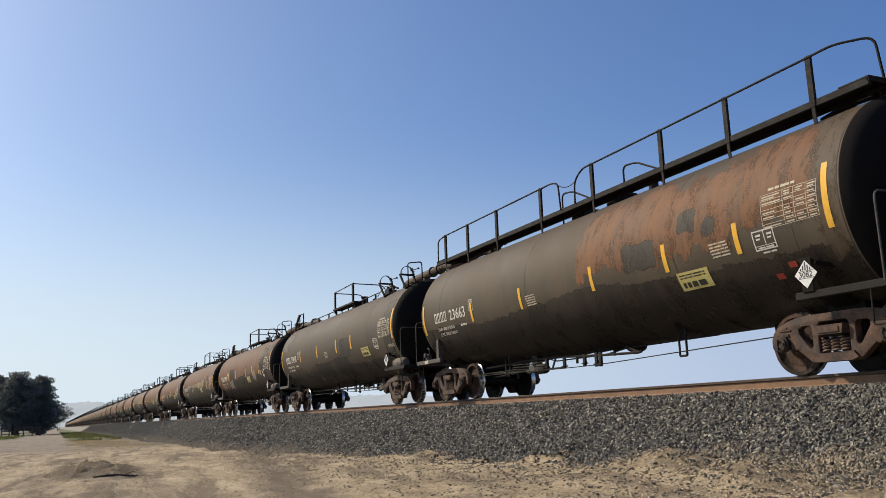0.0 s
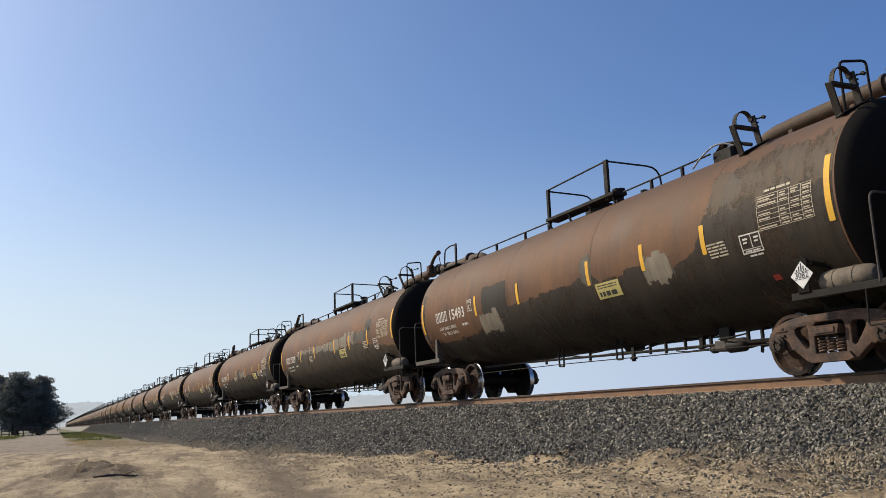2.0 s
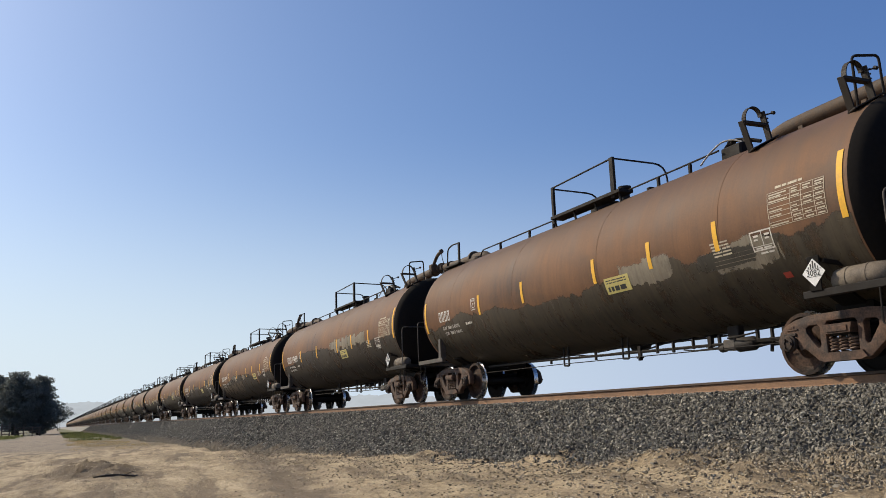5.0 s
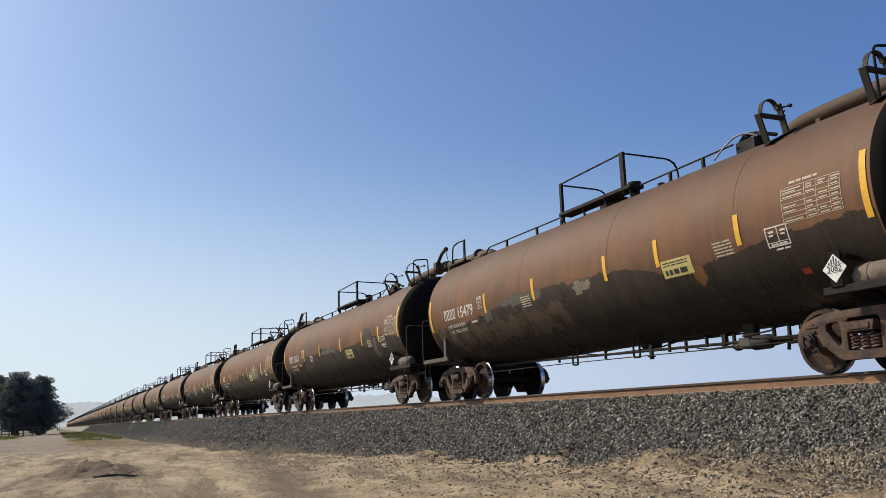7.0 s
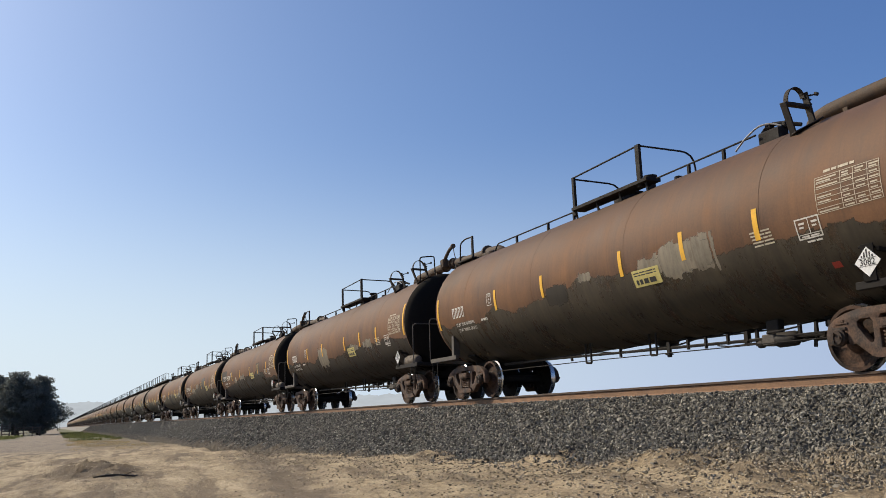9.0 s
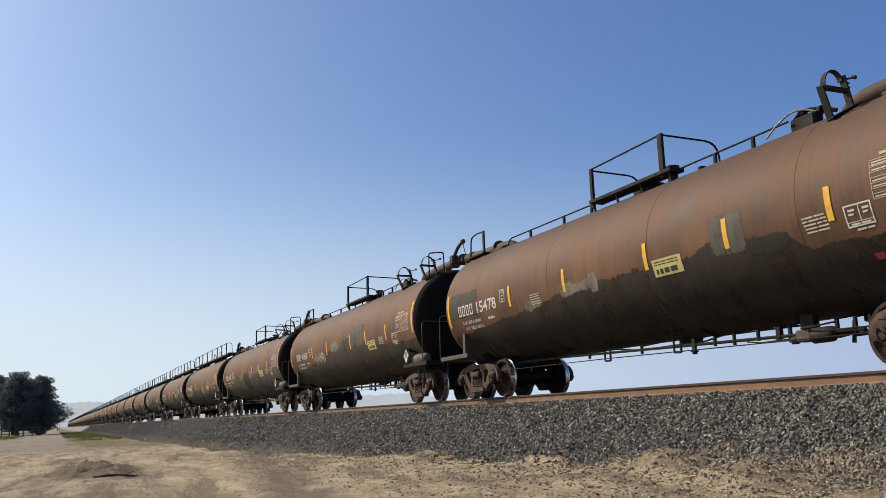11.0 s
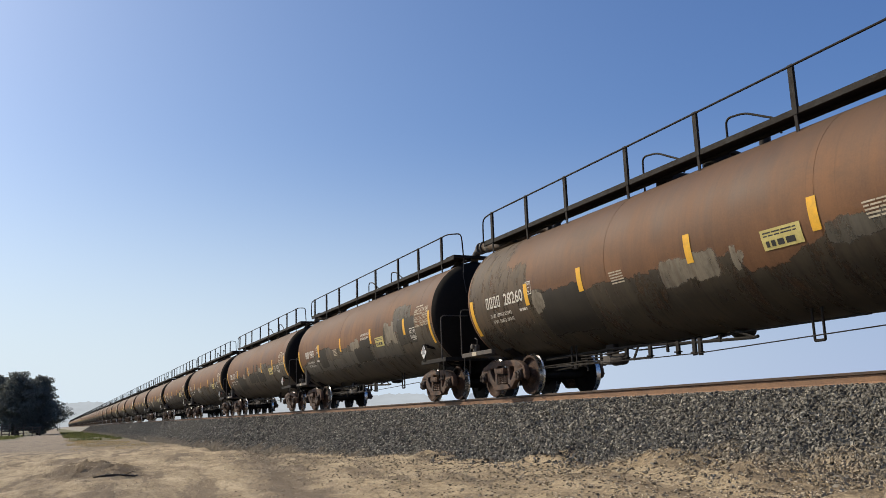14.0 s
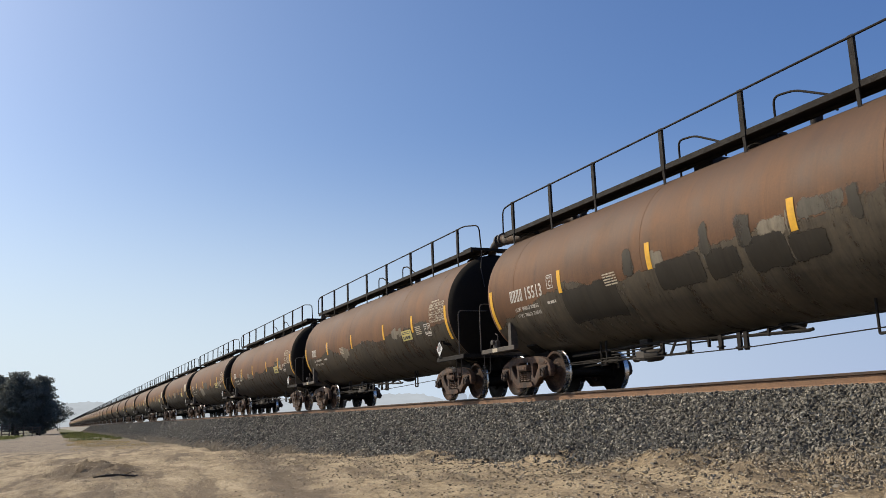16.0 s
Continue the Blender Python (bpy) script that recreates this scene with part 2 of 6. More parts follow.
# ================= mesh helpers =================
class Shape:
    """Vertices and faces gathered from simple solids, then made into one mesh."""

    def __init__(self):
        self.v, self.f, self.m, self.slot = [], [], [], 0

    def add(self, verts, faces):
        b = len(self.v)
        self.v += [tuple(p) for p in verts]
        self.f += [tuple(b + i for i in q) for q in faces]
        self.m += [self.slot] * len(faces)
        return self

    def box(self, x0, x1, y0, y1, z0, z1, c=0.006, m=None):
        """A box with chamfered edges."""
        c = min(c, 0.3 * (x1 - x0), 0.3 * (y1 - y0), 0.3 * (z1 - z0))
        lo, hi, verts, idx = (x0, y0, z0), (x1, y1, z1), [], {}
        for s in ((a, b, d) for a in (0, 1) for b in (0, 1) for d in (0, 1)):
            for ax in range(3):
                p = [(hi[i] if s[i] else lo[i]) + (0 if i == ax else (-c if s[i] else c)) for i in range(3)]
                idx[s, ax] = len(verts)
                verts.append(m @ Vector(p) if m else p)
        faces = []
        for ax in range(3):
            b, d = (ax + 1) % 3, (ax + 2) % 3
            for side in (0, 1):
                def key(p, q):
                    s = [0, 0, 0]
                    s[ax], s[b], s[d] = side, p, q
                    return tuple(s)
                # the face across this axis keeps its full reach there
                ring = [key(0, 0), key(1, 0), key(1, 1), key(0, 1)]
                q = [idx[s, ax] for s in ring]
                faces.append(q if side else q[::-1])
        for ax in range(3):
            b, d = (ax + 1) % 3, (ax + 2) % 3
            for p in (0, 1):
                for r in (0, 1):
                    s0, s1 = [0, 0, 0], [0, 0, 0]
                    s0[b] = s1[b] = p
                    s0[d] = s1[d] = r
                    s1[ax] = 1
                    s0, s1 = tuple(s0), tuple(s1)
                    q = [idx[s0, b], idx[s1, b], idx[s1, d], idx[s0, d]]
                    faces.append(q if p == r else q[::-1])
        for s in ((a, b, d) for a in (0, 1) for b in (0, 1) for d in (0, 1)):
            q = [idx[s, 0], idx[s, 1], idx[s, 2]]
            faces.append(q if sum(s) % 2 else q[::-1])
        return self.add(verts, faces)

    def beam(self, p, q, w, h, c=0.006, up=(0, 0, 1)):
        """A bar of width w and height h from p to q."""
        p, q = Vector(p), Vector(q)
        d = q - p
        yv = d.normalized()
        xv = yv.cross(Vector(up)).normalized()
        zv = xv.cross(yv)
        m = Matrix((xv, yv, zv)).transposed().to_4x4()
        m.translation = p
        return self.box(-w / 2, w / 2, 0, d.length, -h / 2, h / 2, c, m)

    def tube(self, pts, r, seg=8, bend=0.0, caps=True):
        """A round bar along a line of points; bend: radius of its corners."""
        pts = [Vector(p) for p in pts]
        if bend:
            out = [pts[0]]
            for a, b, c in zip(pts, pts[1:], pts[2:]):
                k = min(bend, 0.45 * (b - a).length, 0.45 * (c - b).length)
                p0, p1 = b + (a - b).normalized() * k, b + (c - b).normalized() * k
                out += [p0.lerp(b, t).lerp(b.lerp(p1, t), t) for t in (0, 0.25, 0.5, 0.75, 1)]
            pts = out + [pts[-1]]
        rr = r if isinstance(r, (list, tuple)) else [r] * len(pts)
        side, verts, faces = None, [], []
        for i, p in enumerate(pts):
            d = (pts[min(i + 1, len(pts) - 1)] - pts[max(i - 1, 0)]).normalized()
            if side is None:
                side = d.orthogonal().normalized()
            side = (side - d * side.dot(d)).normalized()
            other = d.cross(side)
            verts += [p + (side * math.cos(2 * math.pi * j / seg) + other * math.sin(2 * math.pi * j / seg)) * rr[i] for j in range(seg)]
        for i in range(len(pts) - 1):
            for j in range(seg):
                k = (j + 1) % seg
                faces.append((i * seg + j, i * seg + k, (i + 1) * seg + k, (i + 1) * seg + j))
        if caps:
            faces.append(tuple(range(seg))[::-1])
            faces.append(tuple(range((len(pts) - 1) * seg, len(pts) * seg)))
        return self.add(verts, faces)

    def lathe(self, profile, seg=32, axis="y", at=(0, 0, 0), slots=None):
        """A turned body: profile of (position along the axis, radius)."""
        verts, keep = [], self.slot
        for a, r in profile:
            for j in range(seg):
                u = 2 * math.pi * j / seg
                c, s = r * math.cos(u), r * math.sin(u)
                p = {"y": (-s, a, c), "x": (a, s, c), "z": (c, s, a)}[axis]
                verts.append((p[0] + at[0], p[1] + at[1], p[2] + at[2]))
        base = len(self.v)
        self.v += verts
        for i in range(len(profile) - 1):
            for j in range(seg):
                k = (j + 1) % seg
                q = (base + i * seg + j, base + i * seg + k, base + (i + 1) * seg + k, base + (i + 1) * seg + j)
                self.f.append(q[::-1] if axis in "yx" else q)
                self.m.append(slots[i] if slots else keep)
        for i, flip in ((0, axis not in "yx"), (len(profile) - 1, axis in "yx")):
            if profile[i][1] > 1e-4:
                q = tuple(base + i * seg + j for j in range(seg))
                self.f.append(q[::-1] if flip else q)
                self.m.append(slots[min(i, len(slots) - 1)] if slots else keep)
        return self

    def slab(self, outline, x0, x1):
        """An outline in (y, z), convex, made solid from x0 to x1."""
        n = len(outline)
        verts = [(x0, y, z) for y, z in outline] + [(x1, y, z) for y, z in outline]
        faces = [tuple(range(n))[::-1], tuple(range(n, 2 * n))]
        faces += [(i, (i + 1) % n, n + (i + 1) % n, n + i) for i in range(n)]
        return self.add(verts, faces)

    def mesh(self, name, *mats, smooth=True, fix=True):
        me = bpy.data.meshes.new(name)
        me.from_pydata(self.v, [], self.f)
        for m in mats:
            me.materials.append(m)
        if len(mats) > 1:
            me.polygons.foreach_set("material_index", self.m)
        if fix:
            bm = bmesh.new()
            bm.from_mesh(me)
            bmesh.ops.recalc_face_normals(bm, faces=bm.faces)
            bm.to_mesh(me)
            bm.free()
        if smooth:
            me.polygons.foreach_set("use_smooth", [True] * len(me.polygons))
            me.set_sharp_from_angle(angle=radians(35))
        return me


def part(name, shape, mats, parent, label="", at=None):
    """One mesh object under a thing or under a part."""
    mats = mats if isinstance(mats, tuple) else (mats,)
    me = shape.mesh(name, *mats) if isinstance(shape, Shape) else shape
    ob = new(name, me)
    ob.parent = parent
    if at:
        ob.location = at
    return tagged(ob, label)


# ================= tank cars =================
R, ZC = 1.49, 2.35            # tank radius, height of its axis over the rails
PITCH = 16.685                # one car, coupler to coupler
BOGIE = 6.31                  # bogie centres from the car's middle
WHEEL_R, AXLE = 0.457, 0.889


def on_tank(y, z, lift=0.004):
    """The tank's flank at length y and height z."""
    a = math.asin(max(-1, min(1, (z - ZC) / R)))
    return (-(R + lift) * math.cos(a), y, ZC + (R + lift) * math.sin(a))


def patch(s, y0, y1, z0, z1, lift=0.0072, rows=0):
    """A painted or taped rectangle that follows the tank's curve."""
    n = rows or max(1, round(abs(z1 - z0) / 0.07))
    v = []
    for i in range(n + 1):
        z = z0 + (z1 - z0) * i / n
        v += [on_tank(y0, z, lift), on_tank(y1, z, lift)]
    s.add(v, [(2 * i, 2 * i + 1, 2 * i + 3, 2 * i + 2) for i in range(n)])
    return s


WORDS_USED = ["3082", "PLATE", "C", "DO NOT HUMP", "ORANGE", "GREEN", "GLASS FIBER INSULATION", "DO NOT EXCEED 400 F",
              "LD LMT  185000 LB  83900 KG", "LT WT   78000 LB  35400 KG", "LD LMT 184800 LBS 83850 KGS", "LT WT  78200 LBS 35450 KGS",
              "LD LMT  185500 LB  84150 KG", "LT WT   77500 LB  35150 KG",
              "23663", "23618", "15493", "15509", "15477", "15489", "15479", "15516", "15478", "41658", "41657", "28260", "15475", "15513"]
GLYPHS = {}


def prepare_words():
    """Turns every text into a flat mesh once, with capitals one unit high."""
    obs = []
    for words in WORDS_USED:
        cu = bpy.data.curves.new("letters", "FONT")
        cu.body, cu.size, cu.resolution_u = words, 1 / 0.7, 2
        cu.offset = 0.022
        ob = bpy.data.objects.new("letters", cu)
        scene.collection.objects.link(ob)
        obs.append((words, ob, cu))
    bpy.context.view_layer.update()
    deps = bpy.context.evaluated_depsgraph_get()
    for words, ob, cu in obs:
        me = bpy.data.meshes.new_from_object(ob.evaluated_get(deps))
        bm = bmesh.new()
        bm.from_mesh(me)
        for k in range(1, 4):
            bmesh.ops.bisect_plane(bm, geom=bm.verts[:] + bm.edges[:] + bm.faces[:], plane_co=(0, k / 4, 0), plane_no=(0, 1, 0))
        bm.verts.index_update()
        GLYPHS[words] = ([v.co.copy() for v in bm.verts], [tuple(v.index for v in f.verts) for f in bm.faces])
        bm.free()
        bpy.data.meshes.remove(me)
        bpy.data.objects.remove(ob)
        bpy.data.curves.remove(cu)


prepare_words()


def lettering(words, height, y_left, z_base, width, lift=0.0075):
    """Letters of the built-in font, laid round the tank's flank; they read towards the front (-y)."""
    verts, faces = GLYPHS[words]
    left = min(v.x for v in verts)
    k = width / (max(v.x for v in verts) - left)
    me = bpy.data.meshes.new("letters")
    me.from_pydata([on_tank(y_left - (v.x - left) * k, z_base + v.y * height, lift) for v in verts], [], faces)
    return me


def bars(s, y_left, length, z, h, seed, lift=0.0072, gap=0.3):
    """A line of small print as plain bars."""
    rnd = random.Random(seed)
    y, end = y_left, y_left - length
    while y > end + 0.02:
        w = min(rnd.uniform(0.06, 0.22), y - end)
        patch(s, y, y - w, z, z + h, lift, 1)
        y -= w + h * gap + 0.012
    return s


def wheelset_shape(seg):
    """Two wheels on their axle."""
    s = Shape()
    for d in (1, -1):
        prof = [(0.62, 0.10), (0.62, 0.16), (0.69, 0.2), (0.70, 0.38), (0.685, 0.40), (0.685, 0.482), (0.705, 0.484), (0.722, 0.462), (0.825, 0.452),
                (0.826, 0.40), (0.79, 0.385), (0.745, 0.33), (0.76, 0.21), (0.83, 0.165), (0.85, 0.13), (0.85, 0.10)]
        # slot 2: inner faces and axle darkened for the shade under the car
        slots = [2, 2, 2, 2, 2, 1, 1, 1, 0, 0, 0, 0, 0, 0, 0]
        s.lathe([(a * d, r) for a, r in prof], seg, "x", slots=slots)
    s.slot = 2
    s.lathe([(-1.12, 0.075), (-0.86, 0.08), (-0.6, 0.1), (-0.3, 0.085), (0.3, 0.085), (0.6, 0.1), (0.86, 0.08), (1.12, 0.075)], 14, "x")
    return s


def build_wheelset(parent, y):
    return part("wheelset", wheelset_shape(28), (WHEEL_RUST, TREAD, DARK_STEEL), parent, "two rusty steel wheels with polished treads on an axle", (0, y, WHEEL_R))


def cap_shape(sx, k, seg):
    """Bearing end cap with its three bolts."""
    s = Shape()
    x = sx * 1.08
    s.lathe([(x, 0.12), (x + sx * 0.05, 0.12), (x + sx * 0.06, 0.10), (x + sx * 0.085, 0.095), (x + sx * 0.09, 0.05), (x + sx * 0.075, 0.045), (x + sx * 0.075, 0.0)], seg, "x", (0, k * AXLE, WHEEL_R))
    for j in range(3 if seg > 10 else 0):
        u = j * 2.094 + 0.5
        c = (0, k * AXLE + 0.066 * math.sin(u), WHEEL_R + 0.066 * math.cos(u))
        s.tube([(x + sx * 0.06, c[1], c[2]), (x + sx * 0.112, c[1], c[2])], 0.019, 6)
    return s


FRAME_OUT = [(0.45, 0.83), (0.62, 0.815), (0.80, 0.78), (0.97, 0.72), (1.08, 0.63), (1.125, 0.53), (1.125, 0.42), (1.09, 0.365), (1.03, 0.36), (1.005, 0.42),
             (1.0, 0.53), (0.97, 0.585), (0.81, 0.585), (0.78, 0.53), (0.775, 0.39), (0.72, 0.34), (0.66, 0.36), (0.44, 0.19), (0.36, 0.155)]
FRAME_WINDOW = [(0.365, 0.64), (0.40, 0.68), (0.55, 0.68), (0.605, 0.645), (0.60, 0.585), (0.435, 0.365), (0.395, 0.355), (0.365, 0.40)]
FRAME_MIDDLE = [(-0.262, 0.28), (-0.262, 0.67), (-0.225, 0.715), (0.225, 0.715), (0.262, 0.67), (0.262, 0.28)]


def side_frame_mesh(sx):
    """Cast side frame: one outline with two triangular windows and the spring opening, edges rounded."""
    loops = [FRAME_OUT + [(-y, z) for y, z in FRAME_OUT[::-1]], FRAME_WINDOW, [(-y, z) for y, z in FRAME_WINDOW], FRAME_MIDDLE]
    flat = [p for loop in loops for p in loop]
    tris = geometry.tessellate_polygon([[Vector((y, z, 0)) for y, z in loop] for loop in loops])
    bm = bmesh.new()
    near, far = ([bm.verts.new((x, y, z)) for y, z in flat] for x in (sx * 0.945, sx * 1.075))
    for t in tris:
        bm.faces.new([near[i] for i in t])
        bm.faces.new([far[i] for i in t][::-1])
    at = 0
    for loop in loops:
        n = len(loop)
        for i in range(n):
            p, q = at + i, at + (i + 1) % n
            bm.faces.new((near[p], near[q], far[q], far[p]))
        at += n
    bmesh.ops.recalc_face_normals(bm, faces=bm.faces)
    bmesh.ops.dissolve_limit(bm, angle_limit=0.02, verts=bm.verts, edges=bm.edges)
    rims = [e for e in bm.edges if len(e.link_faces) == 2 and e.calc_face_angle() > 1.2]
    bmesh.ops.bevel(bm, geom=rims, offset=0.014, segments=2, profile=0.5, affect="EDGES")
    me = bpy.data.meshes.new("side_frame")
    bm.to_mesh(me)
    bm.free()
    me.polygons.foreach_set("use_smooth", [True] * len(me.polygons))
    me.set_sharp_from_angle(angle=radians(40))
    me.materials.append(TRUCK_STEEL)
    return me


def build_truck(car, y):
    """Three-piece bogie: bolster, side frames, springs, journal boxes, wheelsets."""
    s = Shape()
    s.box(-1.12, 1.12, -0.17, 0.17, 0.50, 0.66, 0.02)
    s.box(-0.35, 0.35, -0.3, 0.3, 0.6, 0.76, 0.03)
    for d in (-1, 1):                                  # brake beams and shoes
        s.beam((-0.75, d * 0.36, 0.40), (0.75, d * 0.36, 0.40), 0.07, 0.09)
        for x in (-0.76, 0.76):
            s.box(x - 0.05, x + 0.05, d * 0.42 - 0.03, d * 0.42 + 0.03, 0.28, 0.52, 0.01)
    truck = part("truck", s, DARK_STEEL, car, "three-piece freight bogie with coil springs", (0, y, 0))
    for sx in (-1, 1):
        frame_part = part("side_frame", side_frame_mesh(sx), TRUCK_STEEL, truck, "dusty brown cast side frame")
        s = Shape()
        s.slab([(-0.40, 0.185), (-0.33, 0.275), (0.33, 0.275), (0.40, 0.185), (0.3, 0.155), (-0.3, 0.155)], *sorted((sx * 0.91, sx * 1.12)))
        part("spring_seat", s, TRUCK_STEEL, frame_part)
        for k in (-1, 1):
            s = Shape()                                # bearing adapter and cast pads over the journal
            s.box(*sorted((sx * 1.0, sx * 1.10)), k * 0.889 - 0.115, k * 0.889 + 0.115, 0.555, 0.60, 0.01)
            part("bearing_adapter", s, GREASY, frame_part)
            s = Shape().box(*sorted((sx * 1.07, sx * 1.09)), k * 0.86 - 0.12, k * 0.86 + 0.09, 0.635, 0.66, 0.006)
            s.box(*sorted((sx * 1.07, sx * 1.088)), k * 0.86 - 0.05, k * 0.86 + 0.05, 0.66, 0.70, 0.005)
            part("cast_pad", s, TRUCK_STEEL, frame_part)
        s = Shape()                                    # bolster end that rides on the springs
        s.slab([(-0.21, 0.525), (-0.24, 0.655), (0.24, 0.655), (0.21, 0.525)], *sorted((sx * 0.9, sx * 1.16)))
        s.box(*sorted((sx * 1.155, sx * 1.175)), -0.17, 0.17, 0.545, 0.62, 0.004)
        part("bolster_end", s, TRUCK_STEEL, truck)
        for ys in (-0.155, 0.0, 0.155):
            s = Shape()
            turns, n = 4.5, 36
            s.tube([(sx * 1.03 + 0.062 * math.cos(2 * math.pi * turns * i / n), ys + 0.062 * math.sin(2 * math.pi * turns * i / n), 0.285 + 0.205 * i / n)
                    for i in range(n + 1)], 0.0165, 4)
            part("coil_spring", s, SPRING, truck)
        for k in (-1, 1):
            s = cap_shape(sx, k, 18)
            part("bearing_cap", s, GREASY, truck, "bearing end cap with three bolts")
    for k in (-1, 1):
        build_wheelset(truck, k * AXLE)
    return truck


def build_tank(seams, seg=96):
    """The barrel with its plate seams and dished ends."""
    s = Shape()
    prof, slots = [], []
    n = 8
    for i in range(n):                                 # front head
        u = i / n * math.pi / 2
        prof.append((-7.21 - 0.46 * math.cos(u), R * math.sin(u) * 0.998 + 0.001))
        slots.append(1)
    ends = [-7.21, *seams, 7.13]
    for i, y in enumerate(ends):
        if i in (0, len(ends) - 1):
            d = 0.014 if i == 0 else -0.014
            band = [(y, R - 0.003), (y + d, R + 0.005), (y + 2 * d, R + 0.005), (y + 3 * d, R)]
            prof += band if i == 0 else band[::-1]
            slots += [1, 0, 0, 0] if i == 0 else [0, 0, 0, 0]
        else:
            prof += [(y - 0.010, R), (y - 0.005, R - 0.004), (y + 0.005, R - 0.004), (y + 0.010, R)]
            slots += [0, 0, 0, 0]
    for i in range(1, n + 1):                          # rear head
        u = (1 - i / n) * math.pi / 2
        prof.append((7.13 + 0.46 * math.cos(u), R * math.sin(u) * 0.998 + 0.001))
        slots.append(1 if i > 1 else 0)
    s.lathe(prof, seg, "y", (0, 0, ZC), slots=slots)
    return s


SHORT_SEAMS, LONG_SEAMS = (-4.75, -1.4, 2.0, 5.35), (-6.3, -3.74, 1.25, 5.9)


def build_common(car, gear):
    """What both patterns of car share."""
    tank = part("tank", build_tank(SHORT_SEAMS if gear > 0 else LONG_SEAMS), (TANK_RUST, BLACK_HEAD), car, "weathered cylindrical steel tank, ends painted black for their shade")
    for d in (-1, 1):
        s = Shape()                                    # stub sill and saddle
        s.box(-0.27, 0.27, *sorted((d * 4.6, d * 7.75)), 0.72, 1.05, 0.02)
        s.slab([(d * BOGIE - 0.32, 0.78), (d * BOGIE + 0.32, 0.78), (d * BOGIE + 0.32, 1.1), (d * BOGIE - 0.32, 1.1)], -0.6, 0.6)
        for sx in (-1, 1):                             # cradle arms that hug the tank
            s.beam((sx * 0.5, d * BOGIE, 0.94), (sx * 0.86, d * BOGIE, 1.14), 0.4, 0.10)
        # black here holds the shade under the car
        part("stub_sill", s, BLACK_HEAD, car)
        s = Shape()                                    # coupler
        s.box(-0.075, 0.075, *sorted((d * 7.7, d * 8.16)), 0.80, 0.96, 0.02)
        s.box(-0.17, 0.11, *sorted((d * 8.12, d * 8.36)), 0.74, 1.02, 0.04)
        part("coupler", s, DARK_STEEL, car, "cast steel automatic coupler")
        s = Shape()                                    # brake hose
        s.tube([(0.35, d * 7.75, 0.78), (0.36, d * 8.0, 0.66), (0.3, d * 8.2, 0.42), (0.22, d * 8.34, 0.36)], 0.028, 7, 0.15)
        part("brake_hose", s, HOSE, car)
        s = Shape()                                    # end platform
        ye = 7.82 if d > 0 else 7.85
        s.box(-1.38, 1.38, *sorted((d * (ye - 0.1), d * ye)), 1.02, 1.12, 0.008)
        s.box(-1.3, 1.3, *sorted((d * 7.3, d * (ye - 0.1))), 1.045, 1.065, 0.004)
        for sx in (-1, 1):
            s.box(*sorted((sx * 1.30, sx * 1.40)), *sorted((d * 6.17, d * ye)), 1.01, 1.115, 0.008)
            s.beam((sx * 0.25, d * 6.9, 0.95), (sx * 1.33, d * 7.6, 1.03), 0.06, 0.06)
        part("end_platform", s, GREY_STEEL if d > 0 else DARK_STEEL, car, "grey steel end platform")
        s = Shape()                                    # end handrail across the car
        yg = 7.82 if d > 0 else -7.62
        s.tube([(-1.4, yg, 1.08), (-1.4, yg, 2.25), (1.4, yg, 2.25), (1.4, yg, 1.08)], 0.0155, 8, 0.12)
        part("end_handrail", s, GREY_STEEL, car)
        for sx in (-1, 1):
            s = Shape()
            s.tube([(sx * 1.38, d * 7.38, 1.05), (sx * 1.40, d * 7.38, 0.55), (sx * 1.40, d * 7.69, 0.55), (sx * 1.38, d * 7.69, 1.05)], 0.014, 6, 0.04)
            part("sill_step", s, DARK_STEEL, car)
        build_truck(car, d * BOGIE - (0.14 if d < 0 else 0))
    for sx in (-1, 1):                                 # upright plates between rear platform and tank
        s = Shape()
        x0, x1 = sorted((sx * 1.33, sx * 1.345))
        s.slab([(6.40, 1.10), (6.53, 1.10), (6.505, 1.63), (6.40, 1.64)], x0, x1)
        s.slab([(6.385, 1.10), (6.40, 1.10), (6.40, 1.64), (6.385, 1.64)], *sorted((sx * 1.18, sx * 1.345)))
        # far plate takes darker steel, its shade put into the colour
        part("platform_bracket", s, GREY_STEEL if sx < 0 else DARK_STEEL, car, "upright grey steel bracket plate")
    # placard on its bracket
    for sx in (-1, 1):
        s = Shape()
        s.box(*sorted((sx * 1.40, sx * 1.42)), -6.52, -6.32, 1.10, 1.58, 0.004)
        s.beam((sx * 1.41, -6.33, 1.56), (sx * 1.1, -6.4, 1.55), 0.12, 0.03)
        s.beam((sx * 1.38, -6.55, 1.50), (sx * 1.0, -6.75, 1.40), 0.05, 0.06)
        holder = part("placard_holder", s, BLACK_HEAD, car)
        if sx < 0:
            s = Shape()
            h, yc, zc, x = 0.195, -6.42, 1.35, -1.425
            s.add([(x, yc + h, zc), (x, yc, zc + h), (x, yc - h, zc), (x, yc, zc - h)] + [(x - 0.004, yc + h, zc), (x - 0.004, yc, zc + h), (x - 0.004, yc - h, zc), (x - 0.004, yc, zc - h)],
                  [(0, 1, 2, 3), (7, 6, 5, 4), (0, 4, 5, 1), (1, 5, 6, 2), (2, 6, 7, 3), (3, 7, 4, 0)])
            part("placard", s, PLACARD, holder, "white diamond hazard placard with black stripes")
            s = Shape()
            for j in range(-3, 4):
                y, top = yc + j * 0.04, zc + h - abs(j * 0.04) - 0.03
                if top > zc + 0.06:
                    s.box(x - 0.006, x - 0.0045, y - 0.011, y + 0.011, zc + 0.055, top, 0.0002)
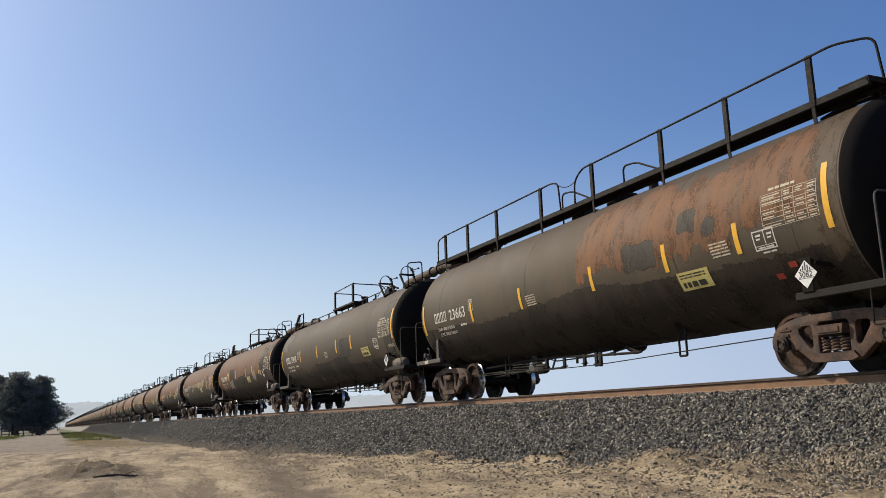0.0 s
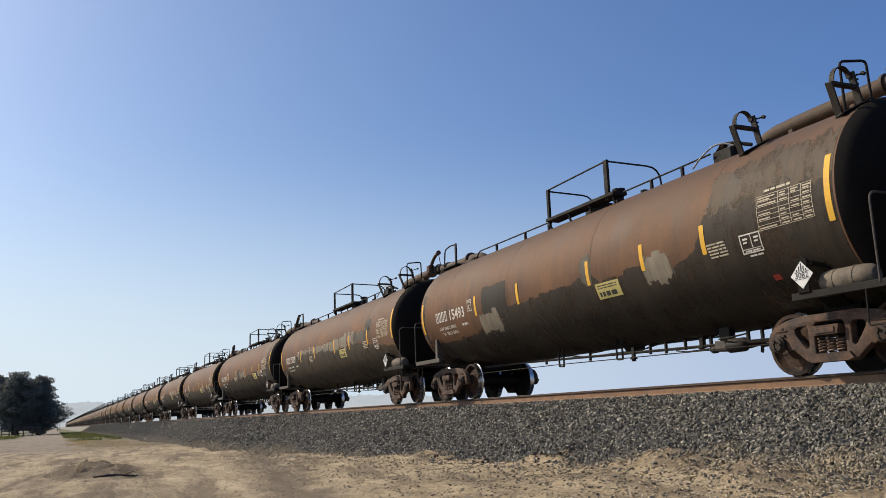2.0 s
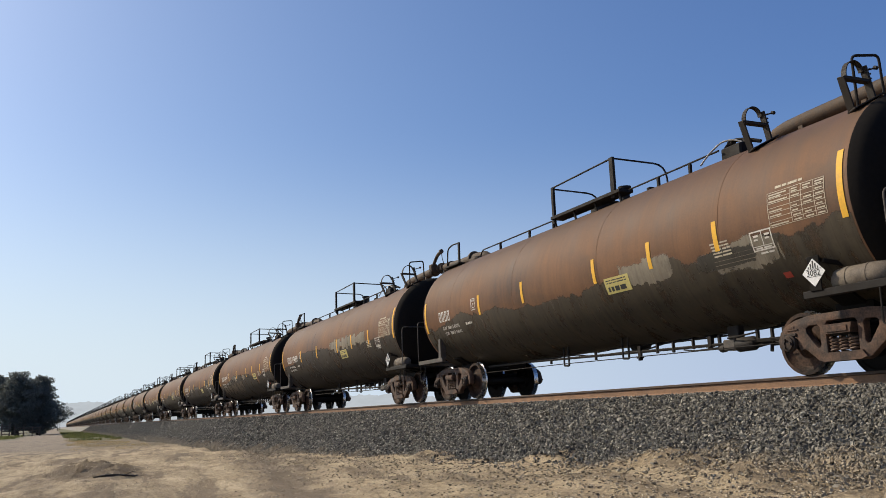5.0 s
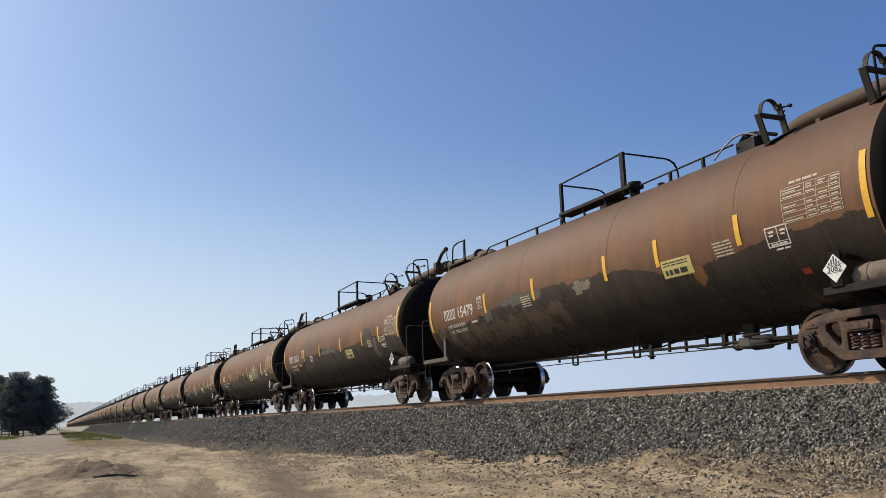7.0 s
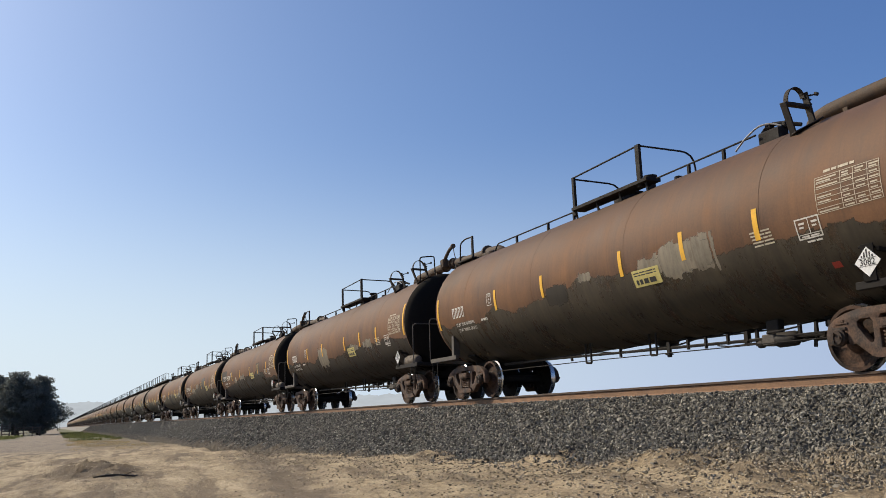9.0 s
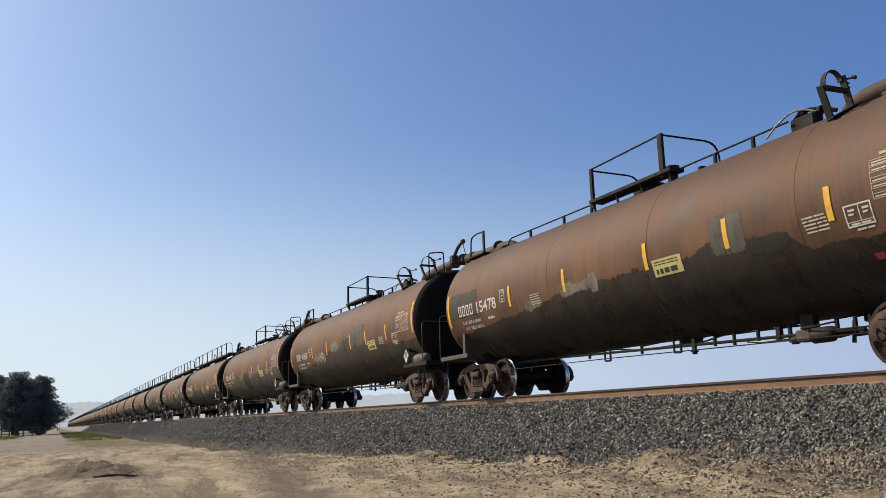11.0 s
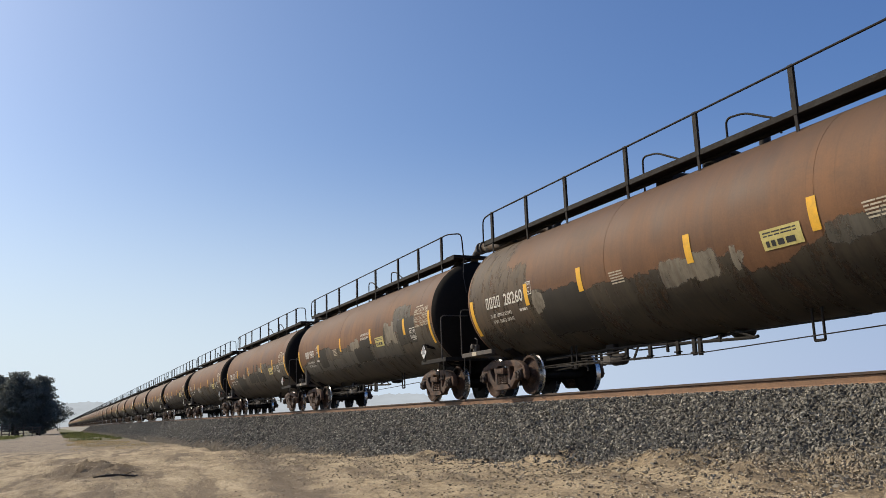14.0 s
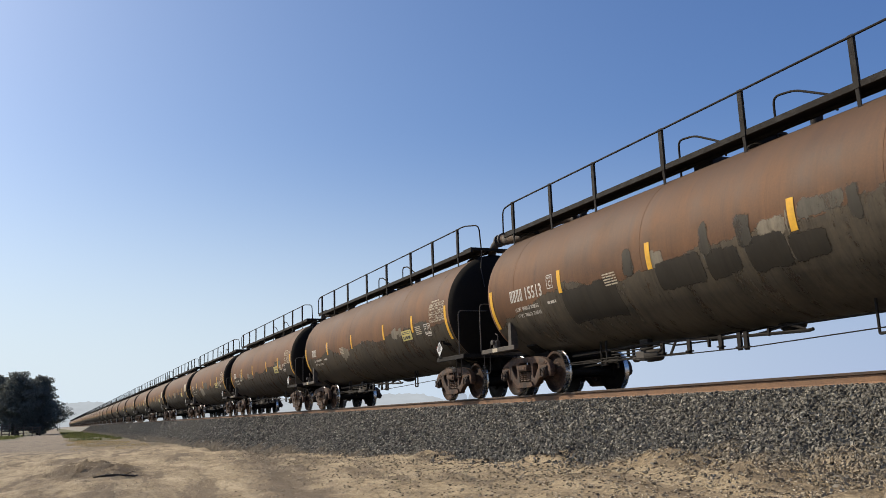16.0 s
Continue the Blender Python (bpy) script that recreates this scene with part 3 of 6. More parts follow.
            s.box(x - 0.006, x - 0.0045, yc - 0.13, yc + 0.13, zc + 0.043, zc + 0.05, 0.0002)
            s.box(x - 0.006, x - 0.0045, yc - 0.13, yc + 0.13, zc - 0.06, zc - 0.053, 0.0002)
            part("placard_stripes", s, INK, holder)
            verts, faces = GLYPHS["3082"]
            left, wide = min(v.x for v in verts), max(v.x for v in verts)
            me = bpy.data.meshes.new("placard_number")
            me.from_pydata([(x - 0.0065, yc + 0.115 - (v.x - left) * 0.23 / (wide - left), zc - 0.045 + v.y * 0.085) for v in verts], [], faces)
            me.materials.append(INK)
            part("placard_number", me, INK, holder)
    # brake gear below the tank
    g = gear
    end = -4.9
    s = Shape()                                        # train line with its sagging branch
    if g > 0:
        s.tube([(-0.6, 5.0, 0.79), (-0.6, 2.8, 0.77), (-0.6, -0.9, 0.68), (-0.6, end, 0.59)], 0.027, 6, 0.1)
    else:
        s.tube([(-0.6, 5.0, 0.76), (-0.6, 2.5, 0.80), (-0.6, 1.4, 0.785), (-0.6, -0.23, 0.705), (-0.6, -1.45, 0.665), (-0.6, -1.55, 0.68)], 0.027, 6, 0.1)
        s.tube([(-0.6, -1.45, 0.67), (-0.6, -1.22, 0.755), (-0.6, -1.05, 0.80)], 0.022, 6, 0.05)
        s.tube([(-0.6, 4.6, 0.60), (-0.6, 2.6, 0.56), (-0.6, 1.3, 0.55)], 0.018, 6, 0.05)
        s.beam((-0.6, 1.56, 0.80), (-0.6, 1.76, 0.53), 0.03, 0.05)
    part("brake_pipe", s, DARK_STEEL, car)
    s = Shape()
    s.tube([(-0.5, 3.6 * g, 0.80), (-0.52, 1.0 * g, 0.79), (-0.56, 0.3 * g, 0.71), (-0.56, -1.6 * g, 0.71), (-0.5, -2.0 * g, 0.78), (-0.5, -4.0 * g, 0.76)], 0.015, 6, 0.06)
    s.tube([(-0.66, -2.7 * g, 0.60), (-0.66, -3.0 * g, 0.56), (-0.64, -3.9 * g, 0.57)], 0.012, 6, 0.05)
    part("branch_pipe", s, DARK_STEEL, car)
    part("release_rod", Shape().tube([(-0.9, 5.2, 0.62), (-0.9, 1.0, 0.595), (-0.9, -5.2, 0.50)] if g > 0 else [(-0.9, 5.2, 0.56), (-0.9, 0.85, 0.503), (-0.9, -0.5, 0.494), (-0.9, -5.2, 0.60)], 0.0095, 6), DARK_STEEL, car)
    hangers = ((1.9, 0.66), (0.12, 0.62), (-1.37, 0.505), (-1.9, 0.60), (-2.36, 0.58), (-2.9, 0.60), (-3.33, 0.55), (-4.75, 0.60), (-5.0, 0.60)) if g > 0 else ((1.21, 0.52), (0.70, 0.60), (0.41, 0.53), (-0.03, 0.485), (-0.18, 0.48), (-0.68, 0.66), (1.95, 0.54))
    for y, low in hangers:
        w = 0.045 if low < 0.58 else 0.024
        s = Shape().box(-0.63, -0.585, y - w, y + w, low, 0.78, 0.004)
        s.beam((-0.62, y, 0.765), (-0.02, y, 0.865), 2 * w, 0.02, 0.003)
        if low < 0.58:
            s.box(-0.66, -0.56, y - w - 0.012, y + w + 0.012, low + 0.04, low + 0.065, 0.003)
        part("pipe_hanger", s, DARK_STEEL, car)
    for y in ((1.33, -0.84) if g > 0 else (-2.68, 3.9)):    # thin hooks that carry the release rod
        s = Shape().tube([(-0.62, y, 0.98), (-0.62, y, 0.58 if g > 0 else 0.50), (-0.62, y - 0.19, 0.57 if g > 0 else 0.50), (-0.62, y - 0.19, 0.98)], 0.022, 6, 0.02)
        part("rod_hook", s, DARK_STEEL, car)
    at = -3.75 if g > 0 else 2.65
    s = Shape().lathe([(at - 0.62, 0.02), (at - 0.60, 0.08), (at - 0.55, 0.115), (at - 0.22, 0.12), (at - 0.18, 0.09), (at - 0.16, 0.03)], 14, "y", (-0.56, 0, 0.58))
    part("brake_cylinder", s, CLAMP_STEEL, car, "dusty dark brake cylinder")
    s = Shape().box(-0.68, -0.44, at - 0.24, at + 0.04, 0.50, 0.68, 0.02)
    part("brake_valve", s, GREY_STEEL, car, "dusty brake valve body")
    part("valve_bracket", Shape().box(-0.60, -0.46, at - 0.26, at + 0.0, 0.683, 0.90, 0.015), DARK_STEEL, car)
    part("pipe_fitting", Shape().lathe([(at + 0.045, 0.06), (at + 0.14, 0.06), (at + 0.16, 0.03)], 10, "y", (-0.62, 0, 0.54)), CLAMP_STEEL, car)
    part("branch_pipe", Shape().tube([(-0.69, at - 0.1, 0.70), (-0.74, at - 0.4, 0.70), (-0.66, at - 0.75, 0.74)], 0.014, 6, 0.08), DARK_STEEL, car)
    for dy, dz in ((0.22, 0.52), (0.40, 0.60), (-0.66, 0.60)):
        s = Shape().box(-0.60, -0.555, at + dy - 0.03, at + dy + 0.03, dz, 0.79, 0.006)
        s.beam((-0.60, at + dy, 0.775), (-0.02, at + dy, 0.865), 0.05, 0.02, 0.003)
        part("pipe_hanger", s, DARK_STEEL, car)
    s = Shape()                                        # pull rods and lever towards the bogie
    e = -1 if g > 0 else 1
    s.tube([(-0.5, at + e * 0.6, 0.58), (-0.46, at + e * 0.95, 0.56), (-0.4, e * 5.5, 0.50)], 0.022, 6)
    s.tube([(-0.72, at + e * 0.5, 0.62), (-0.72, e * 5.3, 0.60)], 0.013, 6)
    s.beam((-0.5, at + e * 0.85, 0.42), (-0.5, at + e * 0.90, 0.74), 0.02, 0.07)
    s.beam((-0.62, at + e * 0.7, 0.52), (-0.40, at + e * 1.0, 0.60), 0.03, 0.05)
    s.lathe([(at + e * 0.93 - 0.09, 0.05), (at + e * 0.93 + 0.09, 0.05)], 8, "y", (-0.44, 0, 0.56))
    if g < 0:
        for z in (0.62, 0.68, 0.74):
            s.tube([(-0.62, 3.55, z), (-0.62, 2.3, z - 0.03)], 0.013, 6)
    part("brake_rigging", s, DARK_STEEL, car, "dark pull rods and brake levers")
    s = Shape().lathe([(0.74, 0.05), (0.76, 0.16), (0.80, 0.20), (0.9, 0.24)], 16, "z", (0, -0.6, 0))
    part("bottom_outlet", s, DARK_STEEL, car, "bottom outlet under the tank")
    return tank


def build_car_short_platform():
    """Tank car with a short mid platform, low top rail and pipe clamps."""
    car = new("tank_car")
    build_common(car, 1)
    s = Shape()                                        # air reservoir on the front platform
    s.lathe([(-7.42, 0.02), (-7.4, 0.1), (-7.34, 0.15), (-7.2, 0.165), (-6.72, 0.165), (-6.6, 0.15), (-6.54, 0.1), (-6.52, 0.02)], 20, "y", (-1.16, 0, 1.22))
    for y in (-6.8, -7.12):
        s.lathe([(y - 0.02, 0.172), (y + 0.02, 0.172)], 20, "y", (-1.16, 0, 1.22))
    part("air_reservoir", s, RESERVOIR, car, "dusty beige air reservoir")
    s = Shape()                                        # platform with its guard
    s.box(-0.80, -0.46, -1.36, 1.26, 3.835, 3.905, 0.006)
    for y in (-1.25, -0.4, 0.4, 1.2):
        s.beam((-0.74, y, 3.86), (-0.66, y, 3.56), 0.06, 0.03)
    part("top_platform", s, DARK_STEEL, car, "dark narrow steel platform")
    s = Shape()
    s.box(-0.75, -0.69, -1.13, -1.00, 3.78, 4.63, 0.006)
    s.box(-0.75, -0.69, 1.18, 1.27, 3.74, 4.59, 0.006)
    s.tube([(-0.72, 1.22, 4.58), (-0.72, -1.10, 4.61)], 0.0195, 8)
    s.tube([(-0.72, -1.10, 4.60), (0.56, -1.16, 4.56), (0.60, -1.17, 3.74)], 0.0195, 8, 0.3)
    s.tube([(-0.72, 1.22, 4.55), (0.50, 1.22, 4.52), (0.55, 1.22, 3.74)], 0.0195, 8, 0.3)
    part("platform_guardrail", s, DARK_STEEL, car, "dark tubular platform guard rail")
    s = Shape()
    s.tube([(-0.58, 5.3, 3.70), (-0.58, 5.12, 3.89), (-0.58, 1.4, 3.89)], 0.018, 8, 0.12)
    for y in (4.1, 2.6, 1.5):
        s.box(-0.605, -0.555, y - 0.03, y + 0.03, 3.66, 3.89, 0.005)
    part("top_rail", s, DARK_STEEL, car, "low dark tubular rail along the tank top")
    s = Shape().tube([(-0.58, -1.4, 3.88), (-0.58, -3.95, 3.91)], 0.018, 8)
    for y in (-2.3, -3.2):
        s.box(-0.605, -0.555, y - 0.03, y + 0.03, 3.66, 3.89, 0.005)
    part("top_rail", s, DARK_STEEL, car, "low dark tubular rail along the tank top")
    s = Shape().lathe([(3.70, 0.30), (3.98, 0.30), (3.99, 0.36), (4.03, 0.36), (4.05, 0.28), (4.12, 0.2), (4.14, 0.02)], 20, "z", (0, 0.3, 0))
    part("manway", s, DARK_STEEL, car, "manway with bolted lid")
    s = Shape().lathe([(3.7, 0.10), (4.1, 0.10), (4.12, 0.14), (4.18, 0.14), (4.2, 0.02)], 14, "z", (-0.1, -0.6, 0))
    part("safety_valve", s, DARK_STEEL, car)
    part("vent_valve", Shape().lathe([(3.7, 0.08), (4.02, 0.08), (4.04, 0.02)], 12, "z", (0.1, -1.2, 0)), DARK_STEEL, car)
    s = Shape()
    s.box(-0.52, -0.3, -4.40, -3.92, 3.68, 3.95, 0.03)
    s.tube([(-0.45, -3.95, 3.92), (-0.42, -4.1, 4.06), (-0.36, -4.35, 4.02), (-0.25, -4.6, 3.92)], 0.034, 7, 0.1)
    s.lathe([(-4.16, 0.055), (-4.06, 0.055)], 10, "y", (-0.42, 0, 4.02))
    s.lathe([(-4.42, 0.07), (-4.36, 0.07)], 10, "y", (-0.35, 0, 3.98))
    part("valve_box", s, DARK_STEEL, car)
    s = Shape()
    s.tube([(-0.62, -3.52, 3.76), (-0.58, -3.72, 3.93), (-0.52, -3.98, 4.07), (-0.46, -4.2, 4.05), (-0.42, -4.36, 3.96)], 0.016, 7, 0.2)
    part("valve_hose", s, CABLE, car, "thin pale hose")
    for y in (-5.12, -7.03):                           # hinged ring holders on the near shoulder of the tank
        s = Shape()
        s.beam((-0.90, y + 0.10, 3.53), (-1.13, y + 0.03, 4.00), 0.115, 0.03, 0.005, (1, 0, 0.4))
        s.beam((-0.62, y - 0.03, 3.68), (-0.74, y - 0.03, 4.18), 0.11, 0.035, 0.005, (1, 0, 0.2))
        s.beam((-1.12, y + 0.02, 3.98), (-0.70, y - 0.03, 3.96), 0.10, 0.05, 0.006)
        s.beam((-0.95, y + 0.08, 3.545), (-0.55, y - 0.10, 3.76), 0.22, 0.02, 0.004)
        ring = [(-0.925 - 0.175 * math.cos(u), y, 4.00 + 0.19 * math.sin(u) + 0.10 * u / math.pi) for u in np.linspace(-0.05, math.pi, 14)]
        for a, b in zip(ring, ring[1:]):
            s.beam(a, b, 0.016, 0.085, 0.002, (0, 1, 0.001))
        s.tube([(-0.72, y - 0.03, 4.12), (-0.52, y - 0.06, 4.18)], 0.012, 6)
        s.lathe([(-0.55, 0.03), (-0.50, 0.03)], 8, "x", (0, y - 0.06, 4.18))
        for i in range(4):
            s.lathe([(y - 0.09, 0.014), (y - 0.06, 0.014)], 6, "y", (-0.68, 0, 3.92 + 0.07 * i))
        part("pipe_clamp", s, CLAMP_STEEL, car, "hinged dark steel ring holder")
    s = Shape()                                        # transfer pipe, front end
    s.tube([(0, -4.48, 3.90), (0, -4.55, 3.95), (0, -4.72, 4.01), (0, -4.95, 4.04), (0, -5.4, 4.06), (0, -6.9, 4.09), (0, -7.8, 4.09)], [0.03, 0.075, 0.115, 0.13, 0.13, 0.13, 0.13], 16)
    for y in (-7.05, -7.6):
        s.lathe([(y - 0.025, 0.17), (y + 0.025, 0.17)], 16, "y", (0, 0, 4.09))
    for y in (-5.3, -6.5):
        s.box(-0.10, 0.10, y - 0.05, y + 0.05, 3.72, 3.98, 0.008)
    part("transfer_pipe", s, PIPE_STEEL, car, "dusty brown transfer pipe")
    s = Shape()
    s.tube([(-0.84, -6.98, 3.58), (-0.84, -6.98, 4.36), (-0.40, -7.06, 4.40), (-0.38, -7.06, 3.78)], 0.02, 8, 0.08)
    part("hoop_handle", s, DARK_STEEL, car)
    s = Shape()                                        # transfer pipe, rear end
    s.tube([(0, 5.80, 3.86), (0, 5.88, 3.88), (0, 6.1, 3.93), (0, 6.6, 3.97), (0, 7.6, 4.0), (0, 8.1, 4.02), (0, 8.75, 4.06)], [0.04, 0.11, 0.15, 0.15, 0.13, 0.13, 0.13], 16)
    s.lathe([(6.75, 0.20), (6.82, 0.20)], 16, "y", (0, 0, 4.0))
    s.lathe([(8.3, 0.17), (8.5, 0.17)], 16, "y", (0, 0, 4.02))
    s.box(-0.3, 0.3, 6.0, 6.6, 3.66, 3.92, 0.03)
    part("transfer_pipe", s, PIPE_STEEL, car, "dusty brown transfer pipe")
    s = Shape()
    s.tube([(-0.2, 9.3, 4.06), (-0.22, 9.2, 4.24), (-0.25, 8.85, 4.44), (-0.28, 8.5, 4.50)], 0.052, 10, 0.2)
    s.box(-0.3, -0.1, 9.2, 9.42, 3.98, 4.24, 0.02)
    s.lathe([(8.45, 0.07), (8.52, 0.07)], 10, "y", (-0.28, 0, 4.50))
    s.tube([(-0.28, 8.47, 4.46), (-0.26, 8.46, 4.28), (-0.2, 8.5, 4.14)], 0.012, 5)
    part("stub_pipe", s, PIPE_STEEL, car, "curved capped stub pipe")
    s = Shape()
    s.box(-0.64, -0.60, 6.46, 6.55, 3.66, 4.38, 0.005)
    s.tube([(-0.62, 6.5, 4.35), (-0.62, 6.9, 4.38), (-0.62, 7.25, 4.32), (-0.62, 7.34, 3.58)], 0.021, 8, 0.12)
    s.box(-0.72, -0.50, 6.36, 7.30, 3.74, 3.785, 0.005)
    s.beam((-0.62, 7.28, 3.76), (-0.62, 7.12, 3.55), 0.05, 0.02)
    part("end_grab", s, DARK_STEEL, car, "dark tubular grab frame")
    s = Shape()
    s.tube([(-0.2, 7.3, 3.9), (-0.35, 7.8, 3.72), (-0.3, 8.3, 3.8), (-0.1, 8.7, 3.98)], 0.014, 6, 0.2)
    s.box(-0.04, 0.04, 7.40, 7.48, 3.5, 3.95, 0.006)
    part("hanging_cable", s, HOSE, car)
    s = Shape()
    s.box(0.16, 0.6, 7.12, 7.5, 3.68, 3.72, 0.005)
    s.tube([(0.5, 7.45, 3.7), (0.5, 7.5, 3.2), (0.5, 7.62, 2.6)], 0.016, 6)
    part("end_tread", s, DARK_STEEL, car)
    return car


def build_car_long_walkway(posts, parted):
    """Tank car with a railed walkway along the whole top; parted: its handrail opens at the middle, with a chain."""
    car = new("tank_car")
    build_common(car, -1)
    s = Shape()                                        # brake valve and chain on the rear platform
    s.box(-1.33, -1.22, 7.14, 7.34, 1.115, 1.30, 0.02)
    s.lathe([(-1.40, 0.02), (-1.39, 0.06), (-1.33, 0.065)], 10, "x", (0, 7.27, 1.26))
    s.tube([(-1.28, 7.16, 1.28), (-1.30, 7.12, 1.42), (-1.30, 7.24, 1.47)], 0.014, 6, 0.02)
    s.tube([(-1.30, 7.32, 1.2), (-1.33, 7.42, 1.3), (-1.33, 7.5, 1.12)], 0.011, 5, 0.03)
    part("angle_valve", s, GREY_STEEL, car, "small grimy valve on the end platform")
    part("ident_plate", Shape().box(-1.408, -1.402, 6.98, 7.22, 1.015, 1.105, 0.002), CREAM, car, "pale metal plate on the platform edge")
    s = Shape()
    s.box(-0.80, -0.74, -7.30, 7.52, 3.88, 3.985, 0.006)
    s.box(-0.74, -0.34, -7.30, 7.52, 3.955, 3.98, 0.004)
    s.box(-0.36, -0.32, -7.30, 7.52, 3.90, 3.985, 0.006)
    for y in (-7.05, 7.28):
        s.box(-0.80, 0.80, y - 0.26, y + 0.26, 3.985, 4.01, 0.004)
        s.box(-0.80, 0.80, y - 0.26, y - 0.22, 3.93, 3.99, 0.004)
    part("walkway", s, DARK_STEEL, car, "dark steel running board along the tank top")
    for y in posts:
        s = Shape()
        s.box(-0.815, -0.80, y - 0.05, y + 0.05, 3.88, 4.68, 0.003)
        s.box(-0.80, -0.765, y - 0.05, y - 0.035, 3.9, 4.68, 0.003)
        s.beam((-0.80, y, 3.92), (-0.78, y, 3.52), 0.07, 0.02)
        part("railing_post", s, DARK_STEEL, car)
    rear = [(-0.81, posts[-1] + 0.5, 3.98), (-0.81, posts[-1] + 0.48, 4.60), (-0.81, posts[-1], 4.65)]
    front = [(-0.81, posts[0], 4.65), (-0.81, posts[0] - 0.46, 4.66), (-0.62, posts[0] - 1.0, 4.59), (-0.60, posts[0] - 1.05, 3.95)]
    if parted:
        part("handrail", Shape().tube(rear + [(-0.81, 0.98, 4.65), (-0.81, 0.72, 4.58), (-0.81, 0.66, 3.97)], 0.0195, 8, 0.16), DARK_STEEL, car, "thin dark tubular handrail")
        part("handrail", Shape().tube([(-0.81, 0.08, 3.97), (-0.81, 0.06, 4.45), (-0.81, -0.25, 4.65)] + front, 0.0195, 8, 0.16), DARK_STEEL, car, "thin dark tubular handrail")
        sag = [(-0.81, 0.74 - 0.72 * t, 4.55 - 0.36 * t * (1 - t) - 0.1 * t) for t in np.linspace(0, 1, 9)]
        part("safety_chain", Shape().tube(sag, 0.009, 5), DARK_STEEL, car, "sagging chain across the rail opening")
    else:
        part("handrail", Shape().tube(rear + front, 0.0195, 8, 0.16), DARK_STEEL, car, "thin dark tubular handrail")
    for y in (-0.98, 1.40):
        s = Shape()
        s.tube([(-0.28, y, 3.75), (-0.28, y, 4.55), (-0.28, y - 0.45, 4.50), (-0.28, y - 1.15, 4.16), (-0.28, y - 1.2, 3.9)], 0.02, 8, 0.14)
        part("grab_hoop", s, DARK_STEEL, car)
    s = Shape()
    s.lathe([(3.70, 0.32), (4.0, 0.32), (4.01, 0.38), (4.06, 0.38), (4.08, 0.3), (4.16, 0.2), (4.18, 0.02)], 20, "z", (0.05, -0.4, 0))
    part("manway", s, DARK_STEEL, car, "manway with bolted lid")
    part("valve_box", Shape().box(-0.3, 0.3, 0.55, 1.05, 3.7, 4.02, 0.03), DARK_STEEL, car)
    part("vent_valve", Shape().lathe([(3.7, 0.1), (4.12, 0.1), (4.14, 0.02)], 12, "z", (0.05, -1.5, 0)), DARK_STEEL, car)
    s = Shape()
    s.box(-0.3, 0.2, -6.6, -6.1, 3.66, 3.9, 0.03)
    s.tube([(-0.25, -6.0, 3.86), (-0.3, -6.5, 3.9), (-0.1, -6.9, 3.95)], 0.04, 8, 0.1)
    part("valve_box", s, DARK_STEEL, car)
    s = Shape()
    s.lathe([(3.72, 0.09), (4.0, 0.09), (4.02, 0.13), (4.08, 0.13), (4.1, 0.02)], 12, "z", (-0.1, 5.0, 0))
    s.tube([(-0.1, 5.4, 3.8), (-0.1, 5.3, 4.16), (-0.1, 5.0, 4.2), (-0.1, 4.6, 4.02)], 0.05, 10, 0.15)
    part("vent_elbow", s, DARK_STEEL, car)
    s = Shape()                                        # transfer hose between the cars, rear half
    s.tube([(0, 5.2, 3.72), (0, 5.5, 4.02), (0, 6.2, 4.10), (0, 7.3, 4.02), (0, 7.55, 4.02)], 0.11, 14, 0.3)
    part("transfer_pipe", s, PIPE_STEEL, car, "dusty brown transfer pipe")
    s = Shape()
    pts = [Vector((0, 7.5, 4.06)).lerp(Vector((0, 9.0, 4.19)), t) - Vector((0, 0, 0.05 * math.sin(math.pi * t))) for t in np.linspace(0, 1, 49)]
    s.tube(pts, [0.128 + (0.003 if i % 2 else 0) for i in range(49)], 16)
    hose = part("corrugated_hose", s, PIPE_STEEL, car, "dark ribbed transfer hose between cars")
    part("collar", Shape().lathe([(8.62, 0.137), (8.64, 0.142), (8.82, 0.142), (8.84, 0.137)], 16, "y", (0, 0, 4.14)), RESERVOIR, hose, "pale clamp collar")
    s = Shape()
    s.tube([(0, -6.9, 3.8), (0, -7.15, 4.12), (0, -7.5, 4.2), (0, -7.75, 4.19)], 0.11, 14, 0.2)
    for y in (-7.45, -7.66):
        s.lathe([(y - 0.03, 0.17), (y + 0.03, 0.17)], 16, "y", (0, 0, 4.19))
    part("transfer_pipe", s, GREY_STEEL, car, "grey flanged pipe end")
    s = Shape()
    s.tube([(-0.55, -7.45, 3.9), (-0.62, -7.5, 3.4), (-0.6, -7.62, 2.9)], 0.012, 5)
    s.tube([(0.1, 7.4, 3.85), (0.1, 7.9, 3.65), (0.1, 8.4, 3.8)], 0.014, 5, 0.2)
    s.tube([(0.55, 7.3, 3.98), (0.5, 7.62, 3.2)], 0.016, 5)
    part("hanging_cable", s, HOSE, car)
    return car


def shift(t):
    """How far the train has come by t seconds."""
    return 1.016 + 16.607 * t + 0.02104 * t * t


def home(k):
    return 49.38 + (k - 2) * PITCH


# ---- paint, tape and lettering, car by car ----
NEAR = 19                     # cars that pass the camera or come close
NUMBERS = {0: "23663", 1: "23618", 2: "15493", 3: "15509", 4: "15477", 6: "15489", 7: "15479", 8: "15516", 11: "15478",
           12: "41658", 13: "41657", 14: "28260", 15: "15475", 16: "15513"}
WEIGHTS = {13: ("LD LMT 184800 LBS 83850 KGS", "LT WT  78200 LBS 35450 KGS"), 14: ("LD LMT  185000 LB  83900 KG", "LT WT   78000 LB  35400 KG"), 15: ("LD LMT  185500 LB  84150 KG", "LT WT   77500 LB  35150 KG")}
PAINT = {0: TANK_GREY, 1: TANK_GREY}
